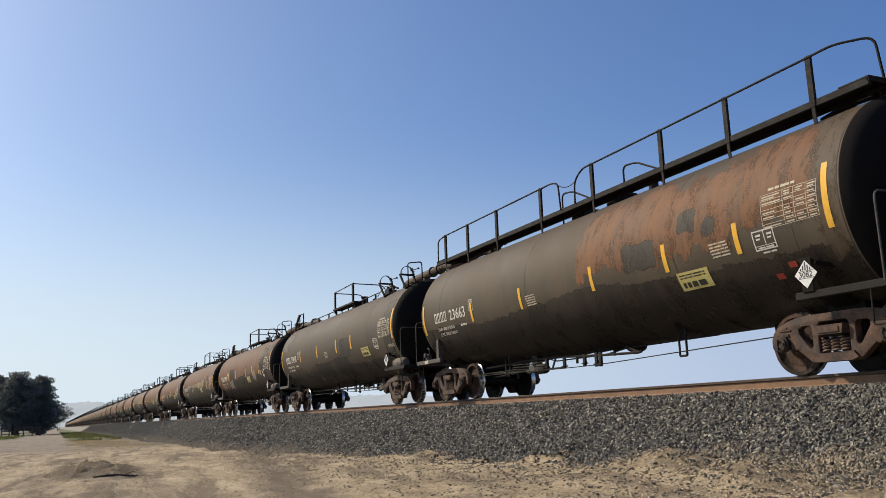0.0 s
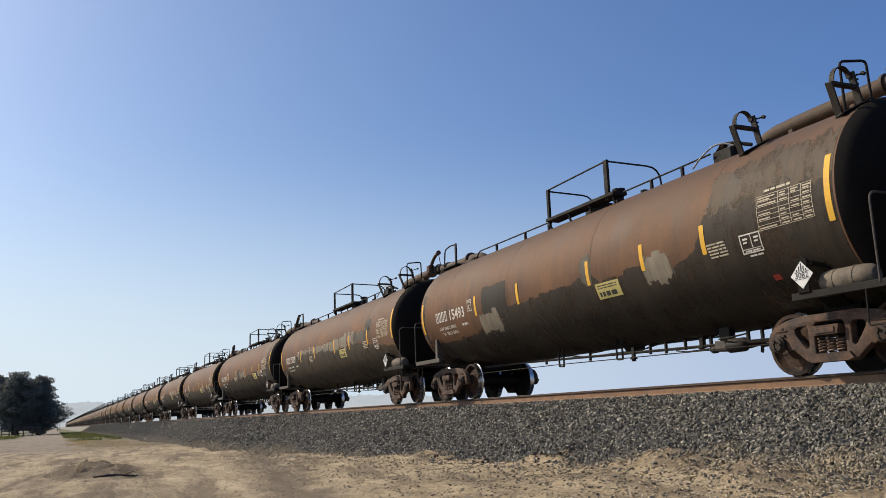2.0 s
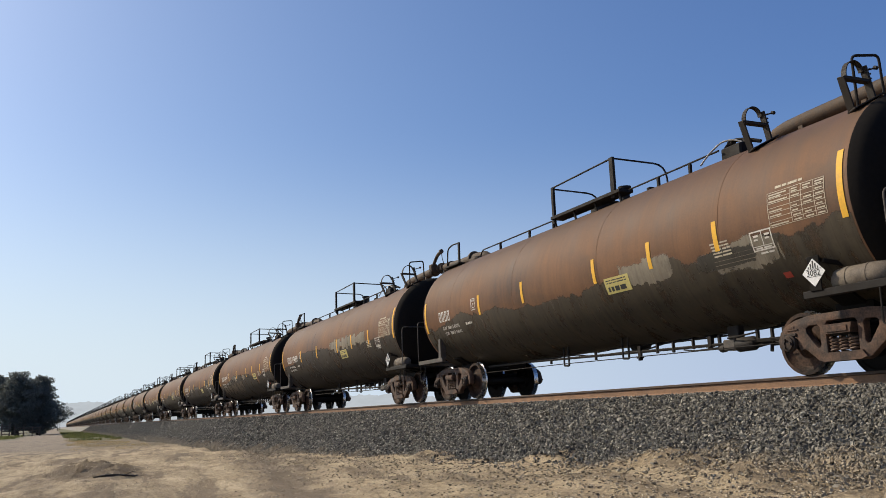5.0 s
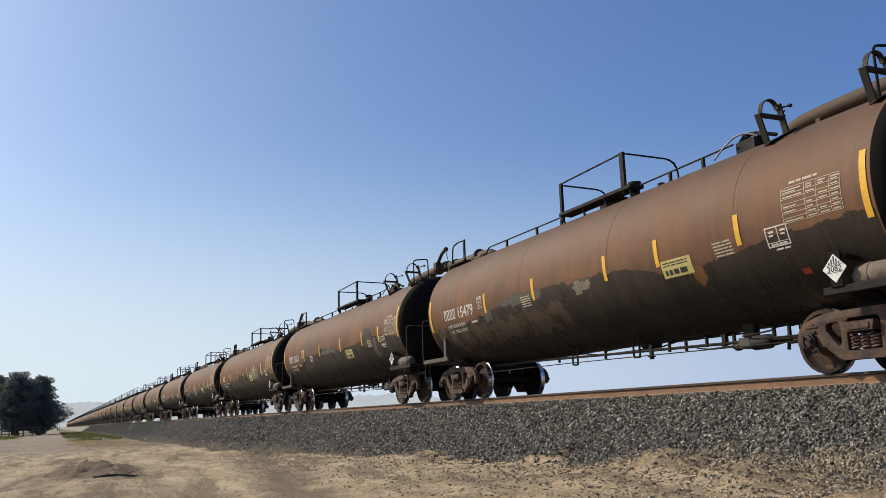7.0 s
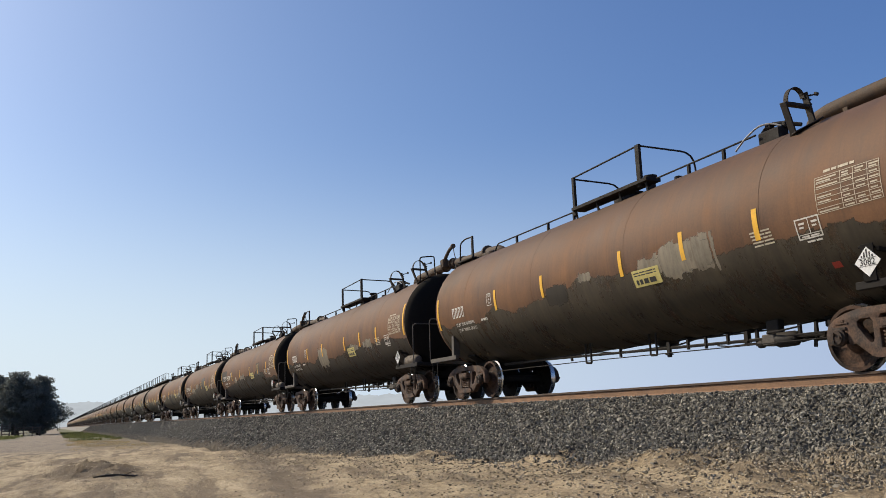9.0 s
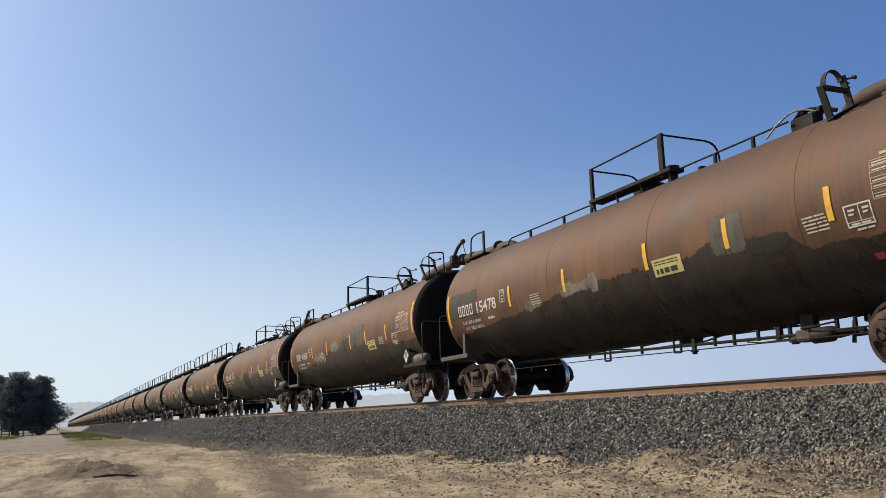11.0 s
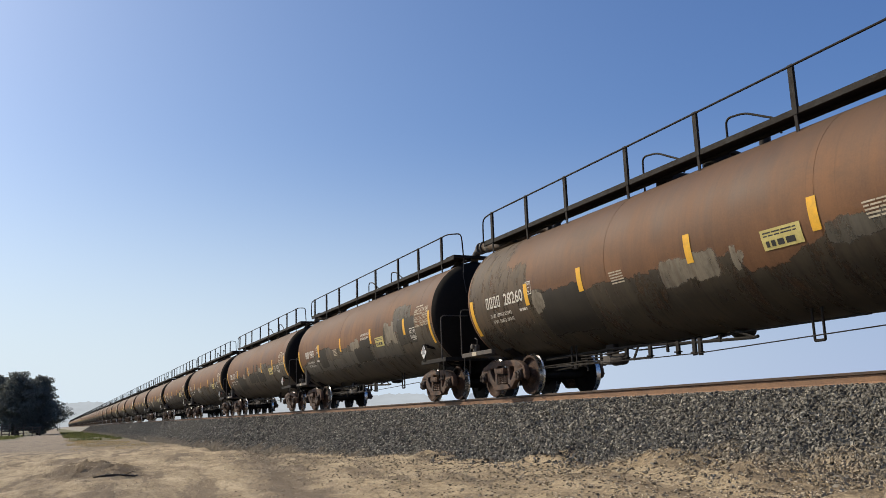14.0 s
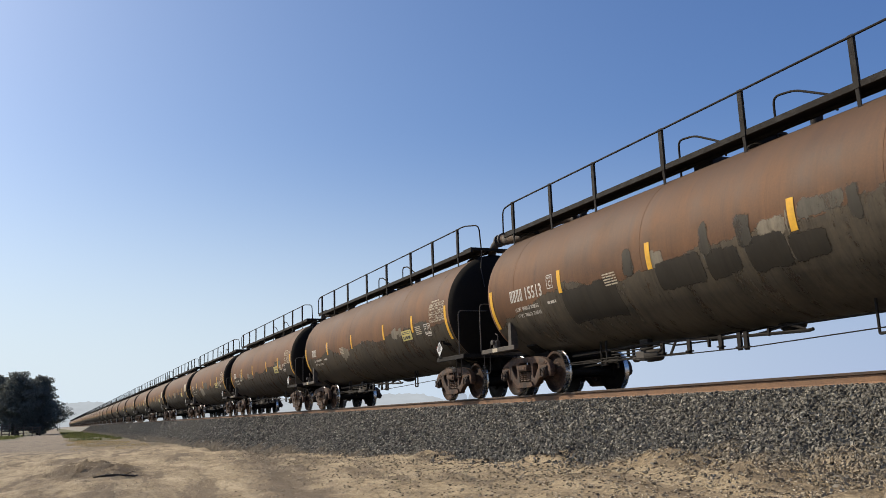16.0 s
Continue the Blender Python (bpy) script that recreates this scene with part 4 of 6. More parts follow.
WORDS = {TANK_RUST: "rust-brown and dark grey tank car", TANK_GREY: "dark grey patched tank car"}
# strips: lengths at which yellow tape stands; notice: its edge and top; table, box: their rear edges; small: small print; num: ends of the mark
SHORT = dict(strips=(3.75, 1.6, -1.22, -2.93, -4.6), rear=(7.06, 1.83, 2.66), front=(-7.02, 1.98, 2.9), notice=(-1.55, 2.02), table=-5.72, box=-5.32,
             small=(-4.5,), num=(6.1, 4.4), w=0.1)
LONG = dict(strips=(4.05, 1.11, -2.14, -4.55), rear=(7.08, 1.55, 2.42), front=(-6.92, 1.58, 2.46), notice=(-3.73, 2.09), table=-5.85, box=-5.43,
            small=(2.48, -4.81), num=(6.09, 4.7), w=0.13)
SPECS = {
    0: dict(LONG, strips=(4.06, 1.58, -1.24, -3.46, -5.17), top=2.33, front=(-6.9, 1.9, 2.8), notice=(-3.68, 1.80), table=-5.72, box=-5.5, small=(1.3, -4.6), num=(6.25, 4.36), w=0.1, rear=(7.06, 1.8, 2.6)),
    1: dict(SHORT, strips=(3.87, 1.36, -1.22, -2.96), notice=(-3.95, 1.93), table=-5.78, box=-5.24, small=(0.31,), num=(6.19, 4.49)),
    2: dict(SHORT, strips=(3.74, 1.60, -1.22, -2.93, -4.52), notice=(-1.44, 1.97), table=-5.71, box=-5.31, small=(-4.63,), num=(6.09, 4.33)),
    3: dict(SHORT, front=(-7.09, 1.98, 2.88), strips=(3.75, 1.64, -1.07, -2.84, -4.80), notice=(-1.66, 2.06), table=-5.72, box=-5.35, small=(-4.33, 2.4), num=(6.15, 4.56)),
    4: dict(SHORT, front=(-7.08, 1.99, 2.9), strips=(3.73, 1.34, -1.26, -3.06, -4.77), notice=(-3.19, 2.06), table=-5.32, box=-4.92, small=(-4.3, 1.94), num=(5.98, 4.27)),
    6: dict(SHORT, strips=(3.92, 1.51, -1.2, -2.9, -4.7), num=(6.11, 4.42)),
    7: dict(SHORT, front=(-7.03, 1.9, 2.79), strips=(3.78, 1.47, -1.24, -2.78, -4.73), notice=(-2.90, 2.05), table=-5.63, box=-5.27, small=(-4.2, 2.0), num=(6.10, 4.38)),
    8: dict(SHORT, strips=(3.78, 1.45, -1.24, -3.69, -5.33), notice=(-1.81, 1.98), table=-5.91, box=-5.46, small=(-4.23, 2.86), num=(6.13, 4.55)),
    11: dict(SHORT, strips=(3.74, 1.42, -1.27, -3.27, -5.24), notice=(-1.48, 2.11), table=-5.91, box=-5.46, small=(-4.8, 2.8), num=(6.40, 4.35)),
    12: dict(SHORT, strips=(3.68, 1.66, -1.22, -2.87, -4.80), notice=(-3.04, 2.08), table=-5.70, box=-5.29, small=(-4.14, 2.58), num=(6.08, 4.39)),
    13: dict(SHORT, strips=(3.95, 1.34, -1.20, -2.89, -4.82), notice=(-3.0, 2.11), table=-5.72, box=-5.3, small=(-4.32, 2.1), num=(6.15, 4.57)),
    14: dict(LONG, strips=(4.35, 2.22, -1.01, -3.60), top=2.38, notice=(-2.67, 2.1), small=(1.16, -4.45), num=(6.19, 4.42), rear=(7.05, 1.49, 2.33), w=0.16),
    15: dict(LONG, strips=(4.16, 1.32, -1.98, -4.99), notice=(-2.48, 2.12), small=(2.2,), num=(5.98, 4.73), rear=(7.1, 1.57, 2.41), w=0.16),
    16: LONG,
}
# upper edge of the dark lower coat: lengths along the car and heights
EDGES = {
    0: [(6.6, 1.95), (3.4, 1.78), (-0.3, 1.95), (-1.3, 1.97), (-2.8, 1.79), (-5.0, 1.72), (-6.9, 1.76)],
    1: [(6.2, 1.64), (4.0, 1.78), (3.2, 1.45), (1.9, 1.82), (0.8, 1.63), (-1.1, 1.84), (-1.55, 1.94), (-2.4, 1.48), (-6.9, 1.5)],
    2: [(7.1, 1.5), (4.15, 1.56), (2.2, 1.98), (-0.4, 2.1), (-1.3, 2.2), (-1.6, 2.0), (-3.0, 2.1), (-3.55, 1.88), (-4.4, 2.12), (-4.65, 2.66), (-5.7, 2.68), (-7.0, 3.0)],
    3: [(6.4, 1.8), (3.7, 2.38), (1.95, 2.34), (-0.4, 2.17), (-1.6, 2.09), (-3.3, 2.16), (-4.6, 2.07), (-7.0, 1.78)],
    4: [(6.2, 1.78), (2.1, 2.09), (0.3, 2.24), (-1.1, 2.05), (-2.2, 2.03), (-3.3, 2.16), (-5.3, 2.06), (-6.2, 2.23), (-6.45, 2.36), (-7.0, 2.34)],
    6: [(6.7, 1.93), (5.0, 2.0), (3.9, 2.33), (1.7, 2.34), (0.1, 2.24), (-1.0, 2.21), (-1.65, 2.12), (-2.5, 2.24), (-5.0, 2.1), (-7.0, 2.1)],
    7: [(7.0, 1.74), (4.1, 1.94), (2.5, 2.09), (1.2, 2.19), (-0.7, 2.14), (-1.8, 2.13), (-3.5, 1.71), (-4.1, 1.88), (-5.4, 1.99), (-7.0, 2.02)],
    8: [(7.0, 1.85), (4.4, 1.82), (3.6, 2.13), (1.7, 2.13), (1.2, 2.3), (-1.0, 2.06), (-2.5, 2.07), (-3.7, 2.18), (-4.15, 2.41), (-4.55, 2.48), (-4.75, 2.24), (-7.0, 2.0)],
    11: [(7.0, 1.58), (4.6, 1.73), (1.6, 1.98), (-0.8, 2.05), (-2.2, 2.01), (-2.9, 2.12), (-4.55, 1.97), (-4.7, 1.73), (-7.0, 1.7)],
    12: [(7.0, 1.58), (3.0, 1.82), (2.2, 2.1), (0.0, 2.12), (-0.4, 2.35), (-1.4, 2.37), (-2.75, 2.19), (-3.4, 1.9), (-7.0, 1.82)],
    13: [(7.0, 1.62), (4.8, 1.79), (3.8, 2.05), (1.2, 2.02), (0.6, 2.14), (-0.4, 2.02), (-1.6, 2.14), (-2.65, 2.16), (-3.0, 1.97), (-4.4, 2.06), (-7.0, 2.04)],
    14: [(6.6, 1.94), (3.8, 2.2), (2.75, 1.95), (1.15, 1.99), (-1.95, 1.9), (-2.25, 1.6), (-3.0, 1.62), (-3.9, 1.92), (-7.0, 1.97)],
    15: [(7.0, 1.75), (4.1, 2.18), (3.2, 2.28), (1.3, 2.08), (-0.3, 2.15), (-1.5, 2.06), (-2.8, 1.84), (-3.4, 1.92), (-3.65, 2.17), (-7.0, 2.1)],
    16: [(7.0, 1.61), (5.0, 1.98), (3.75, 2.17), (2.3, 1.89), (1.4, 2.0), (-0.2, 2.12), (-1.5, 2.15), (-2.2, 2.1), (-3.7, 2.24), (-7.0, 2.2)],
}
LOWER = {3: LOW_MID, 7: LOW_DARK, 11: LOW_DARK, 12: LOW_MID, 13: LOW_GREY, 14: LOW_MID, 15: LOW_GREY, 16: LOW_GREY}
# touch-up coats, and a painted sheen on car 7: y from, y to, z from, z to, shade
COATS = {
    0: [(-0.9, -3.6, 2.15, 3.45, 5), (-3.0, -5.1, 2.05, 3.3, 5), (-4.9, -6.8, 2.15, 3.45, 5), (-2.35, -3.3, 2.0, 2.5, 1), (-3.9, -4.3, 2.43, 2.8, 1), (-4.5, -4.8, 2.24, 2.55, 1),
        (-6.8, -7.4, 1.5, 3.6, 4)],
    1: [(6.9, 5.8, 2.6, 3.3, 2), (1.9, 0.0, 1.2, 1.75, 0), (-0.65, -2.25, 1.1, 1.8, 0), (-1.65, -2.8, 1.75, 2.4, 1), (-6.3, -7.0, 1.6, 3.2, 1)],
    2: [(3.35, 2.1, 1.87, 2.6, 0), (3.6, 2.55, 1.52, 2.0, 3), (-1.0, -1.4, 2.0, 2.55, 2), (-3.0, -3.7, 1.75, 2.2, 3), (-4.7, -7.3, 2.6, 3.3, 4), (7.02, 6.85, 1.6, 2.9, 1)],
    3: [(3.7, 1.85, 2.24, 2.45, 3), (1.9, -0.4, 2.17, 2.44, 3), (-0.4, -1.75, 2.06, 2.5, 3), (-1.7, -2.65, 2.07, 2.56, 3), (-2.6, -3.5, 2.14, 2.55, 3), (-3.4, -4.65, 2.12, 2.5, 2), (-4.7, -5.2, 2.36, 2.83, 1)],
    4: [(1.9, 0.85, 1.92, 2.3, 2), (0.35, -1.1, 1.96, 2.3, 3), (-5.5, -6.15, 1.78, 2.1, 2), (0.9, 0.33, 2.1, 2.5, 0), (-6.3, -7.3, 2.3, 3.3, 4)],
    6: [(-0.35, -1.0, 2.12, 2.42, 3), (-1.0, -1.65, 2.05, 2.43, 3), (-1.6, -2.6, 2.08, 2.42, 3), (-2.5, -4.4, 2.08, 2.45, 3)],
    # first coat of 7: sun sheen along the lower flank, put into paint
    7: [(6.9, 0.4, 1.3, 1.8, 4), (3.9, 3.45, 1.76, 2.15, 2), (0.0, -0.75, 1.92, 2.1, 3), (3.05, 1.1, 1.98, 2.2, 2), (-3.55, -3.85, 1.6, 1.84, 5)],
    8: [(-4.7, -5.05, 1.5, 2.15, 2), (-3.9, -4.6, 1.92, 2.5, 1), (1.2, -0.9, 2.02, 2.2, 2)],
    11: [(1.55, 0.2, 1.88, 2.16, 3), (-2.98, -3.68, 1.9, 2.5, 2), (-3.78, -4.53, 1.76, 2.04, 0), (3.05, 2.33, 1.77, 2.02, 3), (6.9, 5.4, 2.0, 2.62, 1)],
    12: [(3.6, 1.9, 1.78, 2.1, 3), (1.05, -0.05, 2.08, 2.33, 3), (-1.42, -2.8, 2.0, 2.68, 2)],
    13: [(-0.42, -1.03, 1.92, 2.25, 3), (-2.3, -2.92, 2.03, 2.36, 3), (3.95, 2.28, 1.8, 2.12, 2), (1.2, -0.2, 1.33, 2.18, 0), (-1.56, -2.25, 2.0, 2.18, 3), (-4.4, -6.6, 1.85, 2.15, 2)],
    14: [(7.3, 5.3, 1.5, 3.7, 4), (5.6, 4.3, 1.6, 2.9, 4), (-0.25, -1.66, 1.62, 2.06, 3), (-2.03, -2.3, 1.7, 1.98, 3), (3.9, 2.05, 1.2, 2.1, 0), (-3.8, -5.4, 1.7, 2.0, 2), (4.1, 3.6, 1.75, 2.15, 3)],
    # first two coats of 15 run pale along the lower flank
    15: [(6.6, 1.0, 1.42, 1.80, 2), (1.6, -4.6, 1.45, 1.92, 2), (0.2, -0.86, 1.85, 2.24, 3), (-1.6, -2.1, 1.92, 2.12, 3), (-3.43, -4.3, 1.84, 2.45, 3), (-4.2, -5.6, 2.1, 2.85, 2), (-4.5, -5.9, 1.7, 2.45, 1), (4.1, 3.1, 1.56, 2.25, 0), (-0.2, -1.8, 1.46, 1.95, 0), (-0.9, -2.1, 1.9, 2.18, 0), (-3.3, -3.45, 1.93, 2.4, 1)],
    16: [(1.03, 0.62, 1.97, 2.3, 3), (-1.5, -2.06, 1.95, 2.25, 3), (-2.3, -3.1, 2.12, 2.37, 2), (4.0, 2.13, 1.35, 2.03, 0), (0.95, -0.23, 1.57, 2.06, 0), (-0.32, -1.03, 1.6, 2.03, 0), (-1.2, -2.0, 1.55, 2.04, 0),
         (-2.05, -2.7, 1.56, 1.96, 0), (1.8, 1.5, 1.96, 2.46, 1), (-0.26, -0.48, 2.0, 2.5, 1), (-1.08, -1.37, 1.93, 2.44, 1), (-3.15, -3.37, 1.91, 2.43, 1)],
}
SHADES = [coat_paint("matt_black_touch_up", (0.017, 0.014, 0.010), (0.042, 0.035, 0.025), (0.012, 0.010, 0.008), 0.03, 0.07, 0.12),
          coat_paint("dark_grey_touch_up", (0.030, 0.027, 0.021), (0.066, 0.058, 0.044), (0.02, 0.016, 0.012), 0.03, 0.10, 0.35),
          coat_paint("grey_touch_up", (0.065, 0.059, 0.047), (0.125, 0.112, 0.087), (0.05, 0.04, 0.03), 0.08, 0.08, 0.45),
          coat_paint("pale_grey_touch_up", (0.13, 0.112, 0.085), (0.285, 0.248, 0.185), (0.12, 0.085, 0.055), 0.14, 0.09, 0.45),
          coat_paint("brown_grey_mottled_coat", (0.048, 0.035, 0.023), (0.118, 0.083, 0.050), (0.032, 0.022, 0.014), 0.04, 0.38, 0.75),
          coat_paint("orange_rust_bloom", (0.090, 0.046, 0.022), (0.215, 0.098, 0.040), (0.06, 0.042, 0.026), 0.03, 0.42, 0.75)]
LAST = 56
CARS = []


def coat_mesh(y0, y1, low, high, reach, lift, steps):
    """A skin on the flank between two heights; each point keeps how far it lies inside the coat."""
    ny, nz = steps
    verts, faces, inside = [], [], []
    for i in range(ny + 1):
        y = y0 + (y1 - y0) * i / ny
        a, b = low(y), high(y)
        for j in range(nz + 1):
            u = a + (b - a) * j / nz
            z = ZC + R * math.sin(u)
            verts.append((-(R + lift) * math.cos(u), y, ZC + (R + lift) * math.sin(u)))
            inside.append(reach(y, z))
    r = nz + 1
    faces = [(i * r + j, (i + 1) * r + j, (i + 1) * r + j + 1, i * r + j + 1) for i in range(ny) for j in range(nz)]
    me = bpy.data.meshes.new("coat")
    me.from_pydata(verts, [], faces)
    me.attributes.new("reach", "FLOAT", "POINT").data.foreach_set("value", inside)
    me.polygons.foreach_set("use_smooth", [True] * len(faces))
    return me


def angle_at(z):
    return math.asin(max(-0.999, min(0.999, (z - ZC) / R)))


def brushed(y0, y1, z0, z1, lift):
    """A touch-up rectangle with room round it for its ragged rim."""
    hi, lo, m = max(y0, y1), min(y0, y1), 0.16
    top, bottom = min(hi + m, 7.08), max(lo - m, -7.16)
    def reach(y, z):
        return min(hi - y, y - lo, z1 - z, z - z0)
    return coat_mesh(top, bottom, lambda y: angle_at(z0 - m), lambda y: angle_at(z1 + m), reach, lift, (max(4, int((top - bottom) / 0.12)), max(5, int((z1 - z0 + 2 * m) / 0.06))))


def lower_edge(k):
    """The line up to which the dark lower coat of car k reaches."""
    if k in EDGES:
        ys, zs = zip(*EDGES[k][::-1])
    else:
        rnd = random.Random(k * 7 + 3)
        ys = [-7 + i * 0.9 for i in range(17)]
        zs = [2.0 + rnd.uniform(-0.22, 0.2) for _ in ys]
    return lambda y: float(np.interp(y, ys, zs))


def lower_coat(k, far):
    edge = lower_edge(k)
    top = angle_at(max(edge(y) for y in np.linspace(-7, 7, 60)) + 0.26)
    return coat_mesh(7.08, -7.16, lambda y: -2.05, lambda y: top, lambda y, z: edge(y) - z, 0.0022 if not far else 0.012, (24, 12) if far else (90, 52))


def coats_of(k):
    """Touch-up coats of car k; cars seen only from afar get a few along their edge."""
    if k in COATS:
        return COATS[k]
    rnd, edge, out = random.Random(k * 13 + 1), lower_edge(k), []
    for _ in range(rnd.choice((3, 4, 5))):
        y, w, h = rnd.uniform(-5.5, 5.5), rnd.uniform(0.5, 1.5), rnd.uniform(0.3, 0.6)
        out.append((y, y - w, edge(y) - h * rnd.uniform(0.3, 0.8), edge(y) + h * 0.35, rnd.choice((0, 1, 2, 3, 3, 3))))
    return out


MARKS = {}


def mark(name, key, make, mat, car, label=""):
    """A painted mark; alike marks share one mesh."""
    if key not in MARKS:
        made = make()
        MARKS[key] = made.mesh(name, mat, fix=False) if isinstance(made, Shape) else made
        if not MARKS[key].materials:
            MARKS[key].materials.append(mat)
    part(name, MARKS[key], mat, car, label)


def on_head(words, height, x_left, z_base, width):
    """Letters on the dished front end."""
    me = lettering(words, height, 0, ZC, width)
    for v in me.vertices:
        u, w = -v.co.y, math.asin(max(-1, min(1, (v.co.z - ZC) / (R + 0.005)))) * R
        x, z = x_left + u, z_base + w
        r2 = min(0.999, (x * x + z * z) / (R * R))
        v.co = (x, -7.21 - 0.46 * math.sqrt(1 - r2) - 0.012, ZC + z)
    return me


def stencil_table(y0):
    s, rnd = Shape(), random.Random(5)
    y0 -= 0.07
    y1, z0, z1 = y0 - 1.03, 2.10, 2.60
    for z in (z0, z0 + 0.065, z0 + 0.13, z0 + 0.2, z0 + 0.27, z0 + 0.34, z0 + 0.41, z1):
        patch(s, y0, y1, z, z + 0.008)
    for y in (y0, y0 - 0.42, y0 - 0.62, y0 - 0.84, y1 + 0.012):
        patch(s, y, y - 0.009, z0, z1)
    for z in (0.02, 0.085, 0.15, 0.22, 0.29, 0.36, 0.425, 0.46):
        for a, w in ((0.03, 0.36), (0.45, 0.15), (0.66, 0.15), (0.87, 0.16)):
            if rnd.random() < 0.85:
                patch(s, y0 - a, y0 - a - w * rnd.uniform(0.6, 1), z0 + z, z0 + z + 0.02)
    return bars(s, y0 - 0.15, 0.5, z1 + 0.05, 0.035, 7)


def stencil_box(y):
    s = Shape()
    y -= 0.04
    for a, b, c, d in ((0, -0.42, 1.83, 1.85), (0, -0.42, 2.10, 2.12), (0, -0.02, 1.83, 2.12), (-0.40, -0.42, 1.83, 2.12), (-0.22, -0.235, 1.90, 2.12), (0, -0.42, 1.89, 1.9)):
        patch(s, y + a, y + b, c, d)
    for a in (-0.06, -0.28):
        bars(s, y + a, 0.1, 2.03, 0.03, 9)
        bars(s, y + a, 0.08, 1.98, 0.025, 10)
    bars(s, y - 0.06, 0.3, 1.855, 0.022, 11)
    return bars(s, y - 0.12, 0.26, 1.78, 0.025, 12)


def paint_coats(car, k):
    far = k > NEAR + 4
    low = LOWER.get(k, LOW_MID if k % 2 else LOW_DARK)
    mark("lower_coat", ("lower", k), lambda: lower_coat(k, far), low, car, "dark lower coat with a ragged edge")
    for i, (a, b, c, d, shade) in enumerate(() if far else coats_of(k)):
        mark("touch_up_coat", ("coat", k, i), lambda: brushed(a, b, c, d, 0.0028 + 0.0003 * i), SHADES[shade], car, "brushed coat of paint")


def paint_marks(car, k, spec):
    top, w = spec.get("top", 2.45), spec["w"]
    for y in spec["strips"]:
        mark("reflective_strip", ("strip", y, top), lambda: patch(Shape(), y, y - w, top - 0.47, top, 0.009), YELLOW, car, "yellow reflective strip")
    for y, z0, z1 in (spec["rear"], spec["front"]):
        mark("reflective_strip", ("end", y, z0), lambda: patch(Shape(), y, y - w, z0, z1, 0.009), YELLOW, car, "tall yellow reflective strip")
    y, z = spec["notice"]
    mark("yellow_notice", ("notice", y, z), lambda: patch(Shape(), y, y - 0.75, z - 0.29, z, 0.009), YELLOW_SIGN, car, "faded yellow notice with dark print")
    if k > NEAR:
        mark("test_table", ("far", spec["table"]), lambda: patch(Shape(), spec["table"], spec["table"] - 1.0, 2.12, 2.66), CREAM, car)
        return
    mark("notice_print", ("print", y, z), lambda: bars(bars(bars(Shape(), y - 0.07, 0.6, z - 0.25, 0.085, 31, 0.012), y - 0.05, 0.62, z - 0.105, 0.02, 32, 0.009),
                                                      y - 0.05, 0.62, z - 0.06, 0.02, 33, 0.012), INK, car)
    mark("test_table", ("table", spec["table"]), lambda: stencil_table(spec["table"]), CREAM, car, "faded cream stencilled inspection table")
    mark("lubrication_stencil", ("box", spec["box"]), lambda: stencil_box(spec["box"]), STENCIL, car, "white stencilled two-pane box")
    for y in spec["small"]:
        def lines():
            s = Shape()
            for i in range(5):
                bars(s, y - 0.01 * i, 0.4, 2.09 - 0.05 * i, 0.024, 20 + i)
            return s
        mark("small_print", ("small", y), lines, CREAM, car, "few lines of cream small print")
    mark("red_mark", "red", lambda: patch(Shape(), -5.68, -5.82, 1.40, 1.48), RED, car)
    if k == 0:
        mark("red_mark", "red2", lambda: patch(Shape(), -6.0, -6.14, 1.52, 1.60), RED, car)
    y0, y1 = spec["num"]
    total = y0 - y1
    big = 0.26

    def block(i):
        """One hollow block of the owner's mark."""
        y, w, t = y0 - total * 0.105 * i, total * 0.0735, 0.035
        cols, rows = (0, t, w - t, w), (0, t, big / 2, big - t, big)
        hole = [(1, 1), (1, 2)]
        return Shape().add([on_tank(y - a, 2.04 + c, 0.0072) for c in rows for a in cols],
                           [(4 * r + c, 4 * r + c + 1, 4 * r + c + 5, 4 * r + c + 4) for r in range(4) for c in range(3) if (c, r) not in hole])
    for i in range(4):
        mark("owner_mark", ("owner", y0, y1, i), lambda: block(i), STENCIL, car, "hollow white block of the owner's mark")
    if k in NUMBERS:
        mark("running_number", ("number", k), lambda: lettering(NUMBERS[k], big, y0 - total * 0.50, 2.04, total * 0.50), STENCIL, car, "white stencilled running number")
        mark("end_number", ("head", k), lambda: on_head(NUMBERS[k], 0.14, 0.02, 0.52, 0.5), DIM, car)
    mark("end_warning", "hump", lambda: on_head("DO NOT HUMP", 0.08, -0.3, 0.92, 0.62), DIM, car, "dim stencilled warning on the black end")
    load, light = WEIGHTS.get(k, WEIGHTS[14])
    for words, h, z, w0, dy in ((load, 0.075, 1.83, 1.02, 0.05), (light, 0.075, 1.69, 1.0, 0.0)):
        mark("weight_stencil", (words, y0), lambda: lettering(words, h, y0 - 0.15 + dy, z, w0), STENCIL, car, "line of small white stencil")
    mark("date_stencil", ("date", y0), lambda: bars(Shape(), y0 - 1.5, 0.34, 1.83, 0.055, 3), STENCIL, car)
    yp = {1: 4.29, 11: 4.14, 13: 4.31, 14: 4.26, 15: 4.42, 16: 4.47}.get(k, 4.12)

    def square():
        s = Shape()
        for a, b, c, d in ((0, -0.23, 2.13, 2.145), (0, -0.23, 2.40, 2.415), (0, -0.015, 2.13, 2.415), (-0.215, -0.23, 2.13, 2.415)):
            patch(s, yp + a, yp + b, c, d)
        return s
    mark("clearance_box", ("square", yp), square, STENCIL, car, "small white stencilled square")
    mark("clearance_letters", ("PLATE", yp), lambda: lettering("PLATE", 0.05, yp - 0.035, 2.335, 0.16), STENCIL, car)
